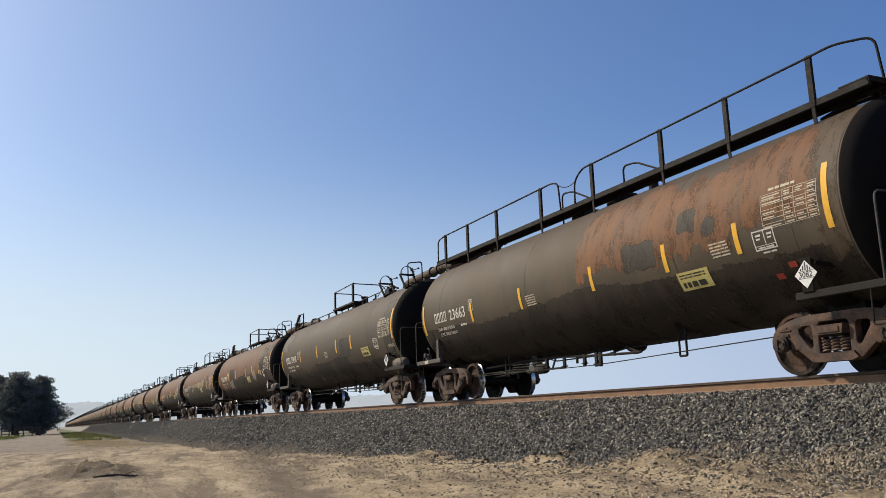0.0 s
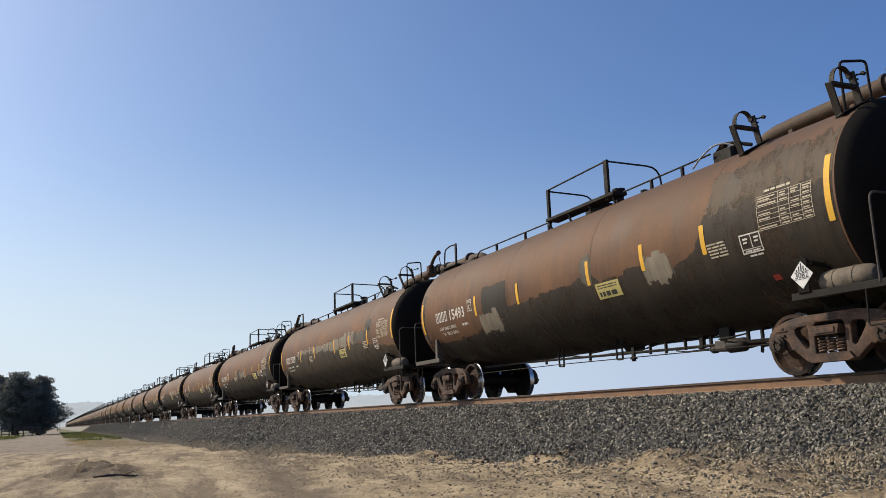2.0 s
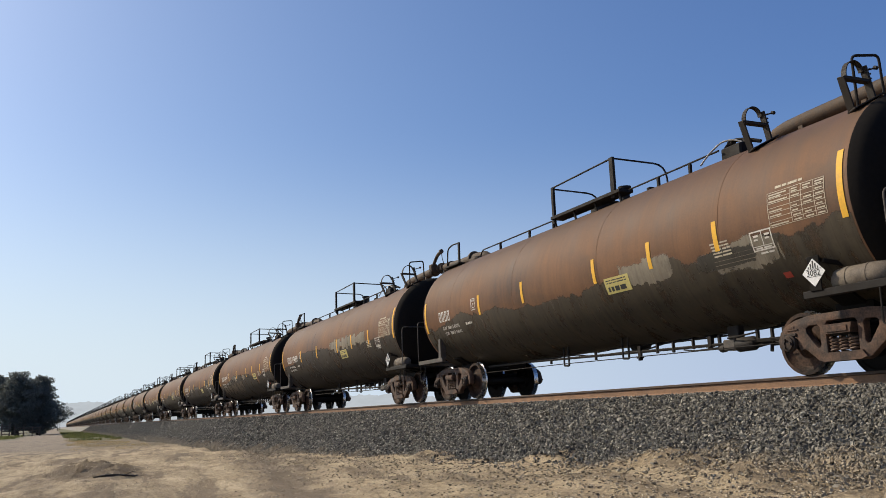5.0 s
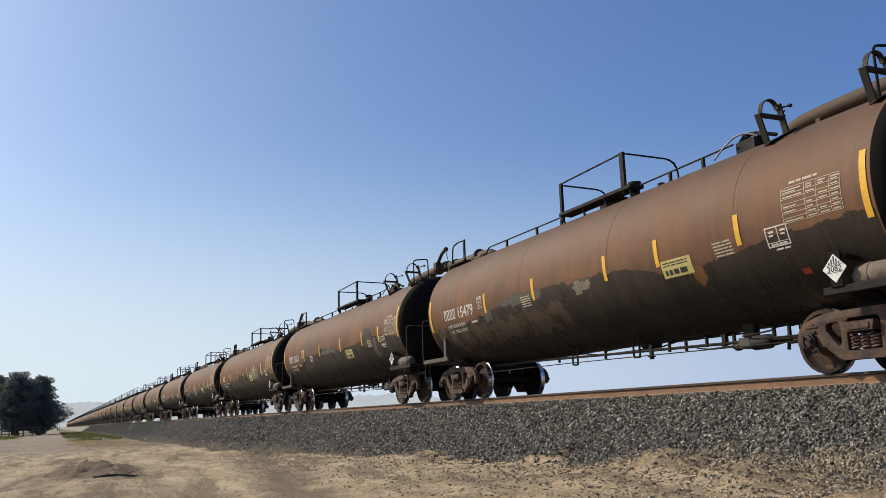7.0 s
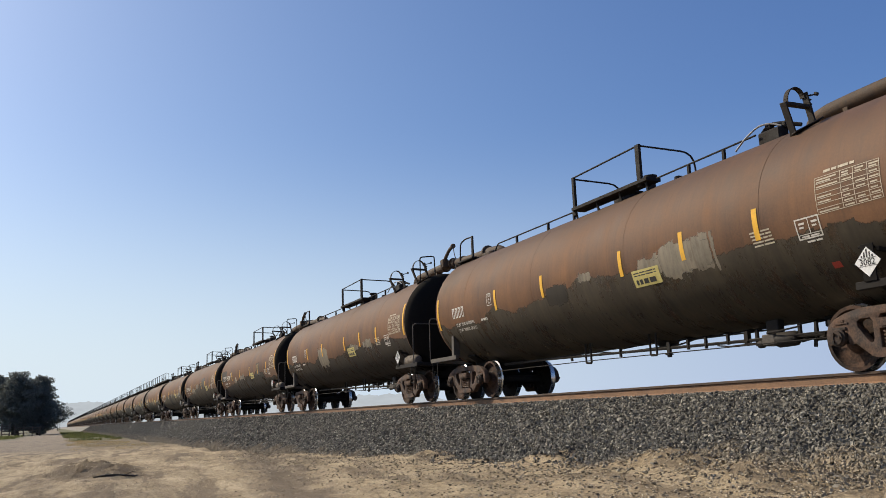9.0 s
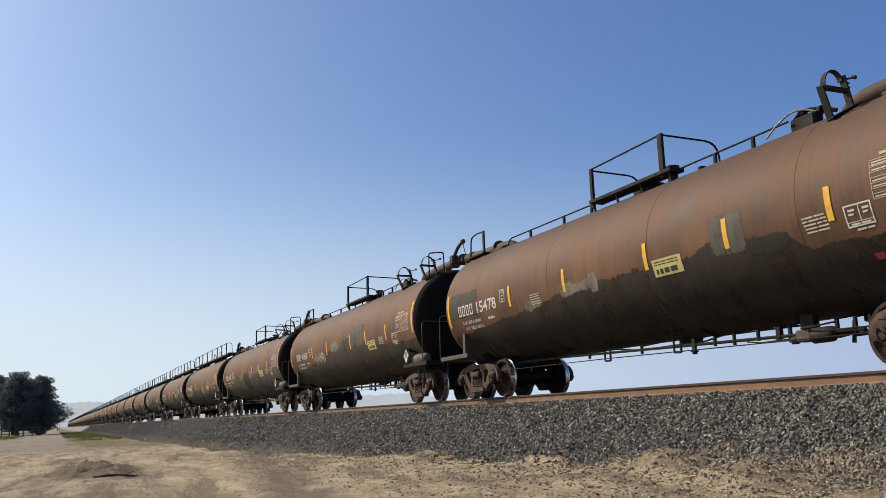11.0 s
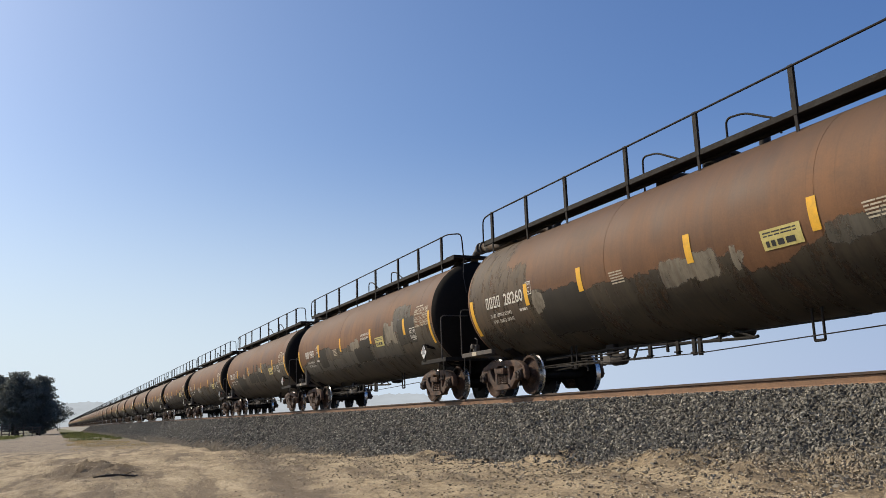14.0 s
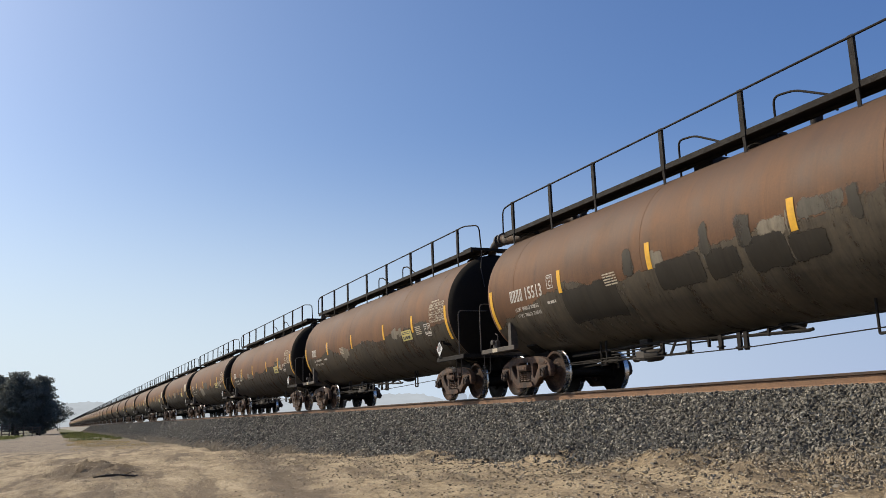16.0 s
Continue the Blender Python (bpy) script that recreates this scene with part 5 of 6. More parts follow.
    mark("clearance_letters", ("C", yp), lambda: lettering("C", 0.12, yp - 0.07, 2.175, 0.09), STENCIL, car)
    if k == 1:
        mark("colour_word", "orange", lambda: lettering("ORANGE", 0.1, -6.55, 1.74, 0.5), CREAM, car)
    if k == 13:
        mark("colour_word", "orange rear", lambda: lettering("ORANGE", 0.1, 6.85, 1.86, 0.5), CREAM, car)
    if k == 14:
        mark("colour_word", "green", lambda: lettering("GREEN", 0.1, -6.62, 1.62, 0.42), CREAM, car)
    if k == 15:
        mark("warning_stencil", "glass", lambda: lettering("GLASS FIBER INSULATION", 0.075, -1.1, 2.29, 0.85), STENCIL, car)
        mark("warning_stencil", "heat", lambda: lettering("DO NOT EXCEED 400 F", 0.075, -1.1, 2.17, 0.75), STENCIL, car)


def build_train():
    short = build_car_short_platform()
    long_ = build_car_long_walkway((-6.47, -4.71, -2.97, -0.78, 1.27, 3.50, 5.24, 7.0), False)
    first = build_car_long_walkway((-6.34, -4.56, -2.84, -0.58, 1.53, 3.73, 5.43, 6.88), True)
    used = set()
    for k in range(-1, LAST + 1):
        base = short if 1 <= k <= 13 else first if k == 0 else long_
        m = pose(0, home(k) - shift(0), 0)
        if base in used:
            car = copy_thing(base, m)
        else:
            car = base
            car.matrix_basis = m
            used.add(base)
        CARS.append((k, car))
    # plainer meshes for cars that stay far off
    low_tank = build_tank(LONG_SEAMS, 32).mesh("tank_far", TANK_RUST, BLACK_HEAD)
    low_wheels = wheelset_shape(16).mesh("wheelset_far", WHEEL_RUST, TREAD, DARK_STEEL)
    low_hose = Shape().tube([(0, 7.5, 4.0), (0, 8.25, 4.05), (0, 9.0, 4.19)], 0.13, 8).mesh("hose_far", HOSE)
    low_caps = {}
    for me in [m for m in bpy.data.meshes if m.name.startswith("bearing_cap")]:
        c = sum((v.co for v in me.vertices), Vector()) / len(me.vertices)
        low_caps[me.name] = cap_shape(1 if c.x > 0 else -1, 1 if c.y > 0 else -1, 8).mesh("cap_far", GREASY)
    kids = {}
    for ob in list(scene.collection.objects):
        kids.setdefault(ob.parent, []).append(ob)
    for k, car in CARS:
        paint = PAINT.get(k, TANK_RUST)
        far = k > NEAR + 4
        for ob in kids[car]:
            if far and ob.data.name == "tank":
                ob.data = low_tank
            if far and ob.data.name == "corrugated_hose":
                ob.data = low_hose
            for o in kids.get(ob, ()):
                if far and o.data.name.startswith("wheelset"):
                    o.data = low_wheels
                elif far and o.data.name.startswith("bearing_cap"):
                    o.data = low_caps[o.data.name]
        for ob in kids[car]:
            if ob.data.name.startswith("tank"):
                ob.material_slots[0].link = "OBJECT"
                ob.material_slots[0].material = paint
            if k > NEAR + 4:                           # far off, the smallest pieces no longer show
                for o in [*kids.get(ob, ()), ob]:
                    if o.name.split(".")[0] in ("coil_spring", "placard_number", "placard_stripes", "hanging_cable", "brake_hose"):
                        bpy.data.objects.remove(o)
        if k == 14:
            for ob in kids[car]:
                if ob.name.split(".")[0] == "platform_bracket":
                    bpy.data.objects.remove(ob)
        paint_coats(car, k)
        paint_marks(car, k, SPECS.get(k, SHORT if 1 <= k <= 13 else LONG))
        top = "short top platform" if 1 <= k <= 13 else "long railed top walkway"
        tagged(car, WORDS[paint] + " with " + top, "tank car", "tank cars of the train")


build_train()


# ================= track, ballast and ground =================
def ground_z(x, y):
    """Height of the dirt: nearly level, rising a little towards the bed, with ruts, lumps and low heaps."""
    z = -1.62 - 0.02 * min(1, max(0, (y - 60) / 100))
    z += 0.42 * math.exp(-(((y - 7) / 23) ** 2)) * max(0, min(1, (x + 8.5) / 4.5))
    if -40 < y < 120 and abs(x) < 60:
        p = Vector((x * 0.35, y * 0.35, 0))
        z += 0.09 * noise.noise(p) + 0.05 * noise.noise(p * 3.1)
        if y < 45:
            z += 0.04 * noise.noise(p * 9) + 0.03 * noise.noise(p * 17)
            rut = x - (-9.6 + 0.175 * y)                 # where lorries have turned
            z -= 0.05 * math.exp(-((rut / 0.35) ** 2)) + 0.05 * math.exp(-(((rut + 1.7) / 0.35) ** 2))
        # pushed-up, broken soil
        for hx, hy, rx, ry, hh in ((-9.75, 25.5, 1.1, 4.5, 0.22), (-3.4, 12.2, 0.45, 0.6, 0.20), (-3.4, 9.3, 0.5, 1.0, 0.19), (-3.8, 7.3, 0.6, 0.8, 0.15), (-3.5, 16.5, 0.6, 0.9, 0.12)):
            d2 = ((x - hx) / rx) ** 2 + ((y - hy) / ry) ** 2
            if d2 < 6:
                z += hh * math.exp(-d2) * (1 + 0.9 * noise.noise(p * 7) + 0.6 * noise.noise(p * 16))
    return z


def ballast_z(x):
    """Height of the stone bed."""
    a = abs(x)
    return -0.215 if a < 1.75 else -0.215 - (a - 1.75) / 1.7


def axis_steps(breaks):
    out = []
    for (a, b, d) in breaks:
        n = max(1, round((b - a) / d))
        out += [a + (b - a) * i / n for i in range(n)]
    return out + [breaks[-1][1]]


def dirt_material():
    n = Nodes("dry_tan_dirt")
    c = n.coords()
    sep = n.t.nodes.new("ShaderNodeSeparateXYZ")
    n.link(c, sep.inputs[0])
    x, y = sep.outputs[0], sep.outputs[1]
    big, mid, fine = n.noise(c, 0.16, 5), n.noise(n.scaled(c, (1.6, 0.5, 1)), 1.0, 6, 0.65), n.noise(c, 14, 5, 0.7)
    scuff = n.noise(n.scaled(c, (2.6, 0.55, 1)), 1.0, 7, 0.75)
    f = n.math("ADD", n.math("ADD", n.math("MULTIPLY", mid, 0.35), n.math("MULTIPLY", scuff, 0.35)), n.math("MULTIPLY", fine, 0.3))
    col = n.ramp(f, [(0.37, (0.12, 0.090, 0.051)), (0.455, (0.28, 0.212, 0.123)), (0.52, (0.42, 0.325, 0.192)), (0.60, (0.58, 0.46, 0.285))])
    col = n.mix(n.math("MULTIPLY", n.step(big, 0.52, 0.66), 0.3), col, (0.16, 0.118, 0.072))
    # darker compacted wheel tracks
    rut = n.math("SUBTRACT", x, n.math("ADD", n.math("MULTIPLY", y, 0.175), -9.6))
    wob = n.math("MULTIPLY", n.math("SUBTRACT", mid, 0.5), 1.6)
    near = n.step(n.math("ABSOLUTE", n.math("ADD", rut, wob)), 0.75, 0.2)
    near = n.math("MULTIPLY", near, n.step(y, 45, 36))
    col = n.mix(n.math("MULTIPLY", near, 0.75), col, (0.125, 0.092, 0.058))
    # long scuffs and pale wheel streaks that follow the turning lorries
    lane = n.t.nodes.new("ShaderNodeCombineXYZ")
    n.link(n.math("MULTIPLY", n.math("ADD", rut, n.math("MULTIPLY", wob, 0.35)), 1.5), lane.inputs[0])
    n.link(n.math("MULTIPLY", y, 0.10), lane.inputs[1])
    trail = n.noise(lane.outputs[0], 1.0, 6, 0.62)
    col = n.mix(n.math("MULTIPLY", n.step(trail, 0.52, 0.62), 0.75), col, (0.165, 0.122, 0.073))
    col = n.mix(n.math("MULTIPLY", n.step(trail, 0.46, 0.34), 0.5), col, (0.50, 0.395, 0.25))
    # broken dark soil of the heap
    hx = n.math("MULTIPLY", n.math("SUBTRACT", x, -9.75), 0.85)
    hy = n.math("MULTIPLY", n.math("SUBTRACT", y, 25.5), 0.2)
    r = n.math("ADD", n.math("MULTIPLY", hx, hx), n.math("MULTIPLY", hy, hy))
    heap = n.math("MULTIPLY", n.step(n.math("ADD", r, n.math("MULTIPLY", wob, 0.6)), 1.4, 0.5), n.step(scuff, 0.36, 0.5))
    col = n.mix(n.math("MULTIPLY", heap, 0.8), col, (0.105, 0.075, 0.044))
    # worn grey-brown road and grassy verge farther off
    road = n.math("MULTIPLY", n.step(y, 40, 60), n.step(x, -8.6, -9.8))
    col = n.mix(n.math("MULTIPLY", road, 0.7), col, (0.20, 0.165, 0.125))
    verge = n.math("MULTIPLY", n.step(y, 46, 60), n.step(x, -9.8, -8.8))
    col = n.mix(n.math("MULTIPLY", verge, 0.85), col, (0.15, 0.115, 0.062))
    green = n.math("MULTIPLY", n.math("MULTIPLY", n.step(y, 82, 96), n.step(x, -9.8, -9.0)), n.step(mid, 0.35, 0.5))
    col = n.mix(n.math("MULTIPLY", green, 0.7), col, (0.075, 0.10, 0.028))
    left = n.math("MULTIPLY", n.math("MULTIPLY", n.step(y, 100, 125), n.step(x, -14.0, -16.0)), n.step(mid, 0.35, 0.5))
    col = n.mix(n.math("MULTIPLY", left, 0.7), col, (0.085, 0.10, 0.035))
    grit = n.t.nodes.new("ShaderNodeTexVoronoi")
    grit.inputs["Scale"].default_value = 26
    n.link(c, grit.inputs["Vector"])
    pebble = n.math("MULTIPLY", n.step(grit.outputs["Distance"], 0.22, 0.12), n.step(big, 0.35, 0.6))
    col = n.mix(n.math("MULTIPLY", pebble, 0.4), col, (0.25, 0.23, 0.20))
    lumps = n.noise(c, 5.0, 7, 0.72)
    n.bump(n.math("ADD", n.math("ADD", fine, n.math("MULTIPLY", scuff, 2.0)), n.math("MULTIPLY", lumps, 1.3)), 0.85, 0.055)
    return n.finish(col, 0.95)


def stone_material():
    n = Nodes("grey_crushed_stone")
    c = n.coords()
    rnd = n.t.nodes.new("ShaderNodeNewGeometry").outputs["Random Per Island"]
    fine = n.noise(c, 60, 4)
    f = n.math("ADD", n.math("MULTIPLY", rnd, 0.75), n.math("MULTIPLY", fine, 0.25))
    col = n.ramp(f, [(0.1, (0.034, 0.030, 0.023)), (0.45, (0.112, 0.101, 0.078)), (0.78, (0.245, 0.224, 0.174)), (0.95, (0.62, 0.565, 0.44))])
    sep = n.t.nodes.new("ShaderNodeSeparateXYZ")
    n.link(c, sep.inputs[0])
    drift = n.math("ADD", sep.outputs[2], n.math("MULTIPLY", n.math("SUBTRACT", n.noise(c, 0.9, 5, 0.7), 0.5), 1.1))
    drift = n.math("SUBTRACT", drift, n.math("MULTIPLY", n.step(sep.outputs[1], 13.0, 8.0), 0.34))
    col = n.mix(n.math("MULTIPLY", n.step(drift, -1.18, -1.50), 0.72), col, (0.36, 0.285, 0.18))   # blown dust
    far = n.math("MULTIPLY", n.step(sep.outputs[1], 25.0, 90.0), 0.30)          # paler with distance: haze and dust put into the colour
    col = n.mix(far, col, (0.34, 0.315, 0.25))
    n.bump(fine, 0.4, 0.006)
    return n.finish(col, 0.85)


def pebble_material():
    n = Nodes("tan_dusty_pebbles")
    c = n.coords()
    rnd = n.t.nodes.new("ShaderNodeNewGeometry").outputs["Random Per Island"]
    fine = n.noise(c, 60, 4)
    f = n.math("ADD", n.math("MULTIPLY", rnd, 0.8), n.math("MULTIPLY", fine, 0.2))
    n.bump(fine, 0.4, 0.006)
    return n.finish(n.ramp(f, [(0.1, (0.13, 0.10, 0.065)), (0.5, (0.29, 0.235, 0.155)), (0.85, (0.56, 0.47, 0.33))]), 0.9)


def bed_material():
    n = Nodes("grey_stone_bed")
    c = n.coords()
    v = n.t.nodes.new("ShaderNodeTexVoronoi")
    v.inputs["Scale"].default_value = 15
    n.link(c, v.inputs["Vector"])
    pick = n.t.nodes.new("ShaderNodeSeparateColor")
    n.link(v.outputs["Color"], pick.inputs[0])
    col = n.ramp(pick.outputs[0], [(0.0, (0.03, 0.029, 0.026)), (0.5, (0.085, 0.082, 0.072)), (1.0, (0.20, 0.19, 0.165))])
    # crevice shade between the stones, put into the colour
    col = n.mix(n.step(v.outputs["Distance"], 0.35, 0.6), col, (0.03, 0.03, 0.028))
    patchy = n.noise(c, 2.2, 5, 0.75)
    col = n.mix(n.math("MULTIPLY", n.step(patchy, 0.42, 0.6), 0.45), col, (0.085, 0.08, 0.068))
    sep = n.t.nodes.new("ShaderNodeSeparateXYZ")
    n.link(c, sep.inputs[0])
    col = n.mix(n.math("MULTIPLY", n.step(sep.outputs[1], 60.0, 170.0), 0.65), col, (0.30, 0.28, 0.23))   # far stretch paled in its colour for haze and dust
    n.bump(n.math("SUBTRACT", 1.0, v.outputs["Distance"]), 1.0, 0.05)
    return n.finish(col, 0.9)


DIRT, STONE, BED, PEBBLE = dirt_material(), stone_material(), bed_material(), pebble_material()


def sheet(name, xs, ys, height, mat, label, keep=None):
    nx = len(xs)
    v = [(x, y, height(x, y)) for y in ys for x in xs]
    f = [(j * nx + i, j * nx + i + 1, (j + 1) * nx + i + 1, (j + 1) * nx + i) for j in range(len(ys) - 1) for i in range(nx - 1)]
    me = bpy.data.meshes.new(name)
    me.from_pydata(v, [], f)
    me.materials.append(mat)
    me.polygons.foreach_set("use_smooth", [True] * len(f))
    return tagged(new(name, me), label, name, kind="structure")


def build_ground():
    xs = axis_steps([(-4000, -400, 600), (-400, -60, 30), (-60, -18, 3), (-18, -1.0, 0.16), (-1.0, 20, 3), (20, 400, 60), (400, 4000, 600)])
    ys = axis_steps([(-300, -20, 40), (-20, 4, 2), (4, 36, 0.16), (36, 60, 0.5), (60, 200, 4), (200, 600, 40), (600, 4200, 400)])
    sheet("ground", xs, ys, lambda x, y: ground_z(x, y) if -1.0 > x or x > 9 else -1.9, DIRT, "dry tan dirt with tyre ruts and pebbles")
    xs = axis_steps([(-5.2, -1.75, 0.3), (-1.75, 1.75, 0.7), (1.75, 5.2, 0.6)])
    ys = axis_steps([(-120, 0, 10), (0, 60, 0.5), (60, 400, 10), (400, 2600, 100)])
    rnd = random.Random(3)
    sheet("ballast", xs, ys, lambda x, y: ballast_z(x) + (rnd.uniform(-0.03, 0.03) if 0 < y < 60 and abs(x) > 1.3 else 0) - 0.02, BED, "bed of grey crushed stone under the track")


def build_stones():
    """Loose crushed stones on the near flank of the bed."""
    rng = np.random.default_rng(7)
    cube = (np.array([(x, y, z) for x in (-1, 1) for y in (-1, 1) for z in (-1, 1)], float),
            np.array([(0, 1, 3, 2), (4, 6, 7, 5), (0, 4, 5, 1), (2, 3, 7, 6), (0, 2, 6, 4), (1, 5, 7, 3)]))
    eight = (np.array([(1.2, 0, 0), (-1.2, 0, 0), (0, 1.2, 0), (0, -1.2, 0), (0, 0, 1.2), (0, 0, -1.2)], float),
             np.array([(0, 2, 4), (2, 1, 4), (1, 3, 4), (3, 0, 4), (2, 0, 5), (1, 2, 5), (3, 1, 5), (0, 3, 5)]))
    four = (np.array([(1, 1, 1), (-1, -1, 1), (-1, 1, -1), (1, -1, -1)], float), np.array([(0, 2, 1), (0, 1, 3), (0, 3, 2), (1, 2, 3)]))
    for name, y0, y1, per, lo, hi, form in (("ballast_stones", 4.5, 12, 1750, 0.009, 0.0245, cube), ("ballast_stones", 12, 19, 1350, 0.010, 0.027, cube), ("ballast_stones", 19, 34, 820, 0.015, 0.033, cube),
                                            ("ballast_stones", 34, 75, 200, 0.032, 0.062, eight), ("ballast_stones", 75, 260, 80, 0.04, 0.08, four)):
        corners, quads = form
        nv, nf = len(corners), quads.shape[1]
        x_in, x_out = -0.86, -4.6
        n = int((x_in - x_out) * (y1 - y0) * per)
        x = rng.uniform(x_out, x_in, n)
        y = rng.uniform(y0, y1, n)
        zb = np.where(np.abs(x) < 1.75, -0.215, -0.215 - (np.abs(x) - 1.75) / 1.7)
        zg = np.array([ground_z(a, b) for a, b in zip(x, y)])
        bury = zb - zg
        keep = (bury > 0.0) | (rng.random(n) < np.exp(np.minimum(0, bury) * np.where(y > 16, 18, 8)) * np.where(y > 16, 0.25, 0.6))
        x, y, zb, zg = x[keep], y[keep], zb[keep], zg[keep]
        n = len(x)
        size = rng.uniform(lo, hi, (n, 1)) * rng.uniform(0.75, 1.25, (n, 3)) * np.array([1.4, 0.95, 0.62])
        z = np.maximum(zb, zg) + (rng.uniform(-0.3, 0.9, n) if y1 < 40 else rng.uniform(-0.4, 0.6, n)) * size[:, 2]
        v = corners[None] * rng.uniform(0.45, 1.1, (n, nv, 3)) * size[:, None, :]
        a = rng.normal(size=(n, 4))
        a /= np.linalg.norm(a, axis=1)[:, None]
        w, i, j, k = a.T
        rot = np.stack([np.stack([1 - 2 * (j * j + k * k), 2 * (i * j - k * w), 2 * (i * k + j * w)], 1),
                        np.stack([2 * (i * j + k * w), 1 - 2 * (i * i + k * k), 2 * (j * k - i * w)], 1),
                        np.stack([2 * (i * k - j * w), 2 * (j * k + i * w), 1 - 2 * (i * i + j * j)], 1)], 1)
        v = np.einsum("nab,npb->npa", rot, v) + np.stack([x, y, z], 1)[:, None, :]
        f = (np.arange(n)[:, None, None] * nv + quads[None]).reshape(-1, nf)
        me = bpy.data.meshes.new(name)
        me.from_pydata(v.reshape(-1, 3).tolist(), [], f.tolist())
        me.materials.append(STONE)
        tagged(new(name, me), "loose grey crushed ballast stones", "ballast", kind="stuff")


def build_rails():
    prof = [(-0.075, -0.186), (0.075, -0.186), (0.075, -0.175), (0.02, -0.155), (0.009, -0.14), (0.009, -0.05), (0.036, -0.038), (0.0375, -0.008), (0.028, -0.001),
            (-0.028, -0.001), (-0.0375, -0.008), (-0.036, -0.038), (-0.009, -0.05), (-0.009, -0.14), (-0.02, -0.155), (-0.075, -0.175)]
    n = len(prof)
    for x in (-0.755, 0.755):
        s = Shape()
        ys = [-120, 0, 20, 60, 200, 2600]
        v = [(x + a, y, z) for y in ys for a, z in prof]
        for j in range(len(ys) - 1):
            for i in range(n):
                k = (i + 1) % n
                s.f.append((j * n + i, j * n + k, (j + 1) * n + k, (j + 1) * n + i))
                s.m.append(1 if i == 8 else 2 if 6 <= i <= 11 else 0)
        s.v = v
        ob = new("rail", s.mesh("rail", RAIL_RUST, RAIL_TOP, RAIL_HEAD, smooth=False))
        tagged(ob, "brown rusted steel rail with polished head", "rail", "rails of the track", "structure")


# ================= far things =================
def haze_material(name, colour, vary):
    """Distance with sea haze painted in as a glowing colour; part of the sky's backdrop."""
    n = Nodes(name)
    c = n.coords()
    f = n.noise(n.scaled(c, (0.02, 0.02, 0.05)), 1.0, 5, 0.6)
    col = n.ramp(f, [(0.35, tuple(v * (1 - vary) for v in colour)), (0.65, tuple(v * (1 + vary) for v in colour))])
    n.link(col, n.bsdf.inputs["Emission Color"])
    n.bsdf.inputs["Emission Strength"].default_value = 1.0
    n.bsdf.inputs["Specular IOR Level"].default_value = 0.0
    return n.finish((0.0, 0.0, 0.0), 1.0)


def build_hills():
    """Hazy ridges with a wooded crest."""
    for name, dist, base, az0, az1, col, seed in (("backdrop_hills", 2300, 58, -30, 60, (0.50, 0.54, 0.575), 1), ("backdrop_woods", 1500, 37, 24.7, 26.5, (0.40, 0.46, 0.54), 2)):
        s, n = Shape(), 900 if seed == 1 else 120
        for i in range(n + 1):
            az = az0 + (az1 - az0) * i / n
            a = radians(az)
            if seed == 1:
                h = base + 5 * noise.noise(Vector((az * 0.3, seed, 0))) + 4 * noise.noise(Vector((az * 1.1, seed, 3)))
                h += 6 * max(-0.15, noise.noise(Vector((az * 3.1, seed, 7)))) + 2.0 * noise.noise(Vector((az * 9, seed, 9)))
                h *= 1 - 0.42 * max(0, min(1, (az - 22.3) / 2.6)) - 0.35 * max(0, min(1, (az - 25) / 3))
            else:
                h = 18 + 2 * noise.noise(Vector((az * 6, 2, 2)))
                for c, w, up in ((25.28, 0.36, base), (25.95, 0.25, base - 2)):
                    u = abs(az - c) / w
                    if u < 1:
                        h = max(h, up * (0.62 + 0.38 * (1 - u * u) ** 0.4) + 1.5 * noise.noise(Vector((az * 30, c, 2))))
            x, y = EYE.x + dist * math.sin(a), dist * math.cos(a)
            s.v += [(x, y, -12), (x, y, h * 0.6), (x * 1.03, y * 1.03, h)]
        s.f = [(3 * i + j, 3 * i + 3 + j, 3 * i + 4 + j, 3 * i + 1 + j) for i in range(n) for j in (0, 1)]
        s.m = [0] * len(s.f)
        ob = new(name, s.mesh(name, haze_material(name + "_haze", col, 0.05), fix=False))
        tagged(ob, "pale hazy wooded hills in the distance" if seed == 1 else "pair of hazy round trees in the distance", "hills", kind="structure")


def foliage(name, lo, hi):
    n = Nodes(name)
    rnd = n.t.nodes.new("ShaderNodeNewGeometry").outputs["Random Per Island"]
    col = n.ramp(rnd, [(0.0, lo), (1.0, hi)])
    n.finish(col, 0.7)
    thin, both = n.t.nodes.new("ShaderNodeBsdfTranslucent"), n.t.nodes.new("ShaderNodeMixShader")
    n.link(col, thin.inputs["Color"])
    both.inputs[0].default_value = 0.45
    n.link(n.bsdf.outputs[0], both.inputs[1])
    n.link(thin.outputs[0], both.inputs[2])
    n.link(both.outputs[0], n.t.nodes["Material Output"].inputs["Surface"])
    return n.mat


CYPRESS = foliage("dark_cypress_foliage", (0.13, 0.145, 0.13), (0.24, 0.25, 0.22))
GRASS = foliage("green_grass_blades", (0.075, 0.09, 0.026), (0.17, 0.175, 0.06))
DRY_GRASS = foliage("dry_grass_blades", (0.30, 0.23, 0.11), (0.46, 0.37, 0.2))


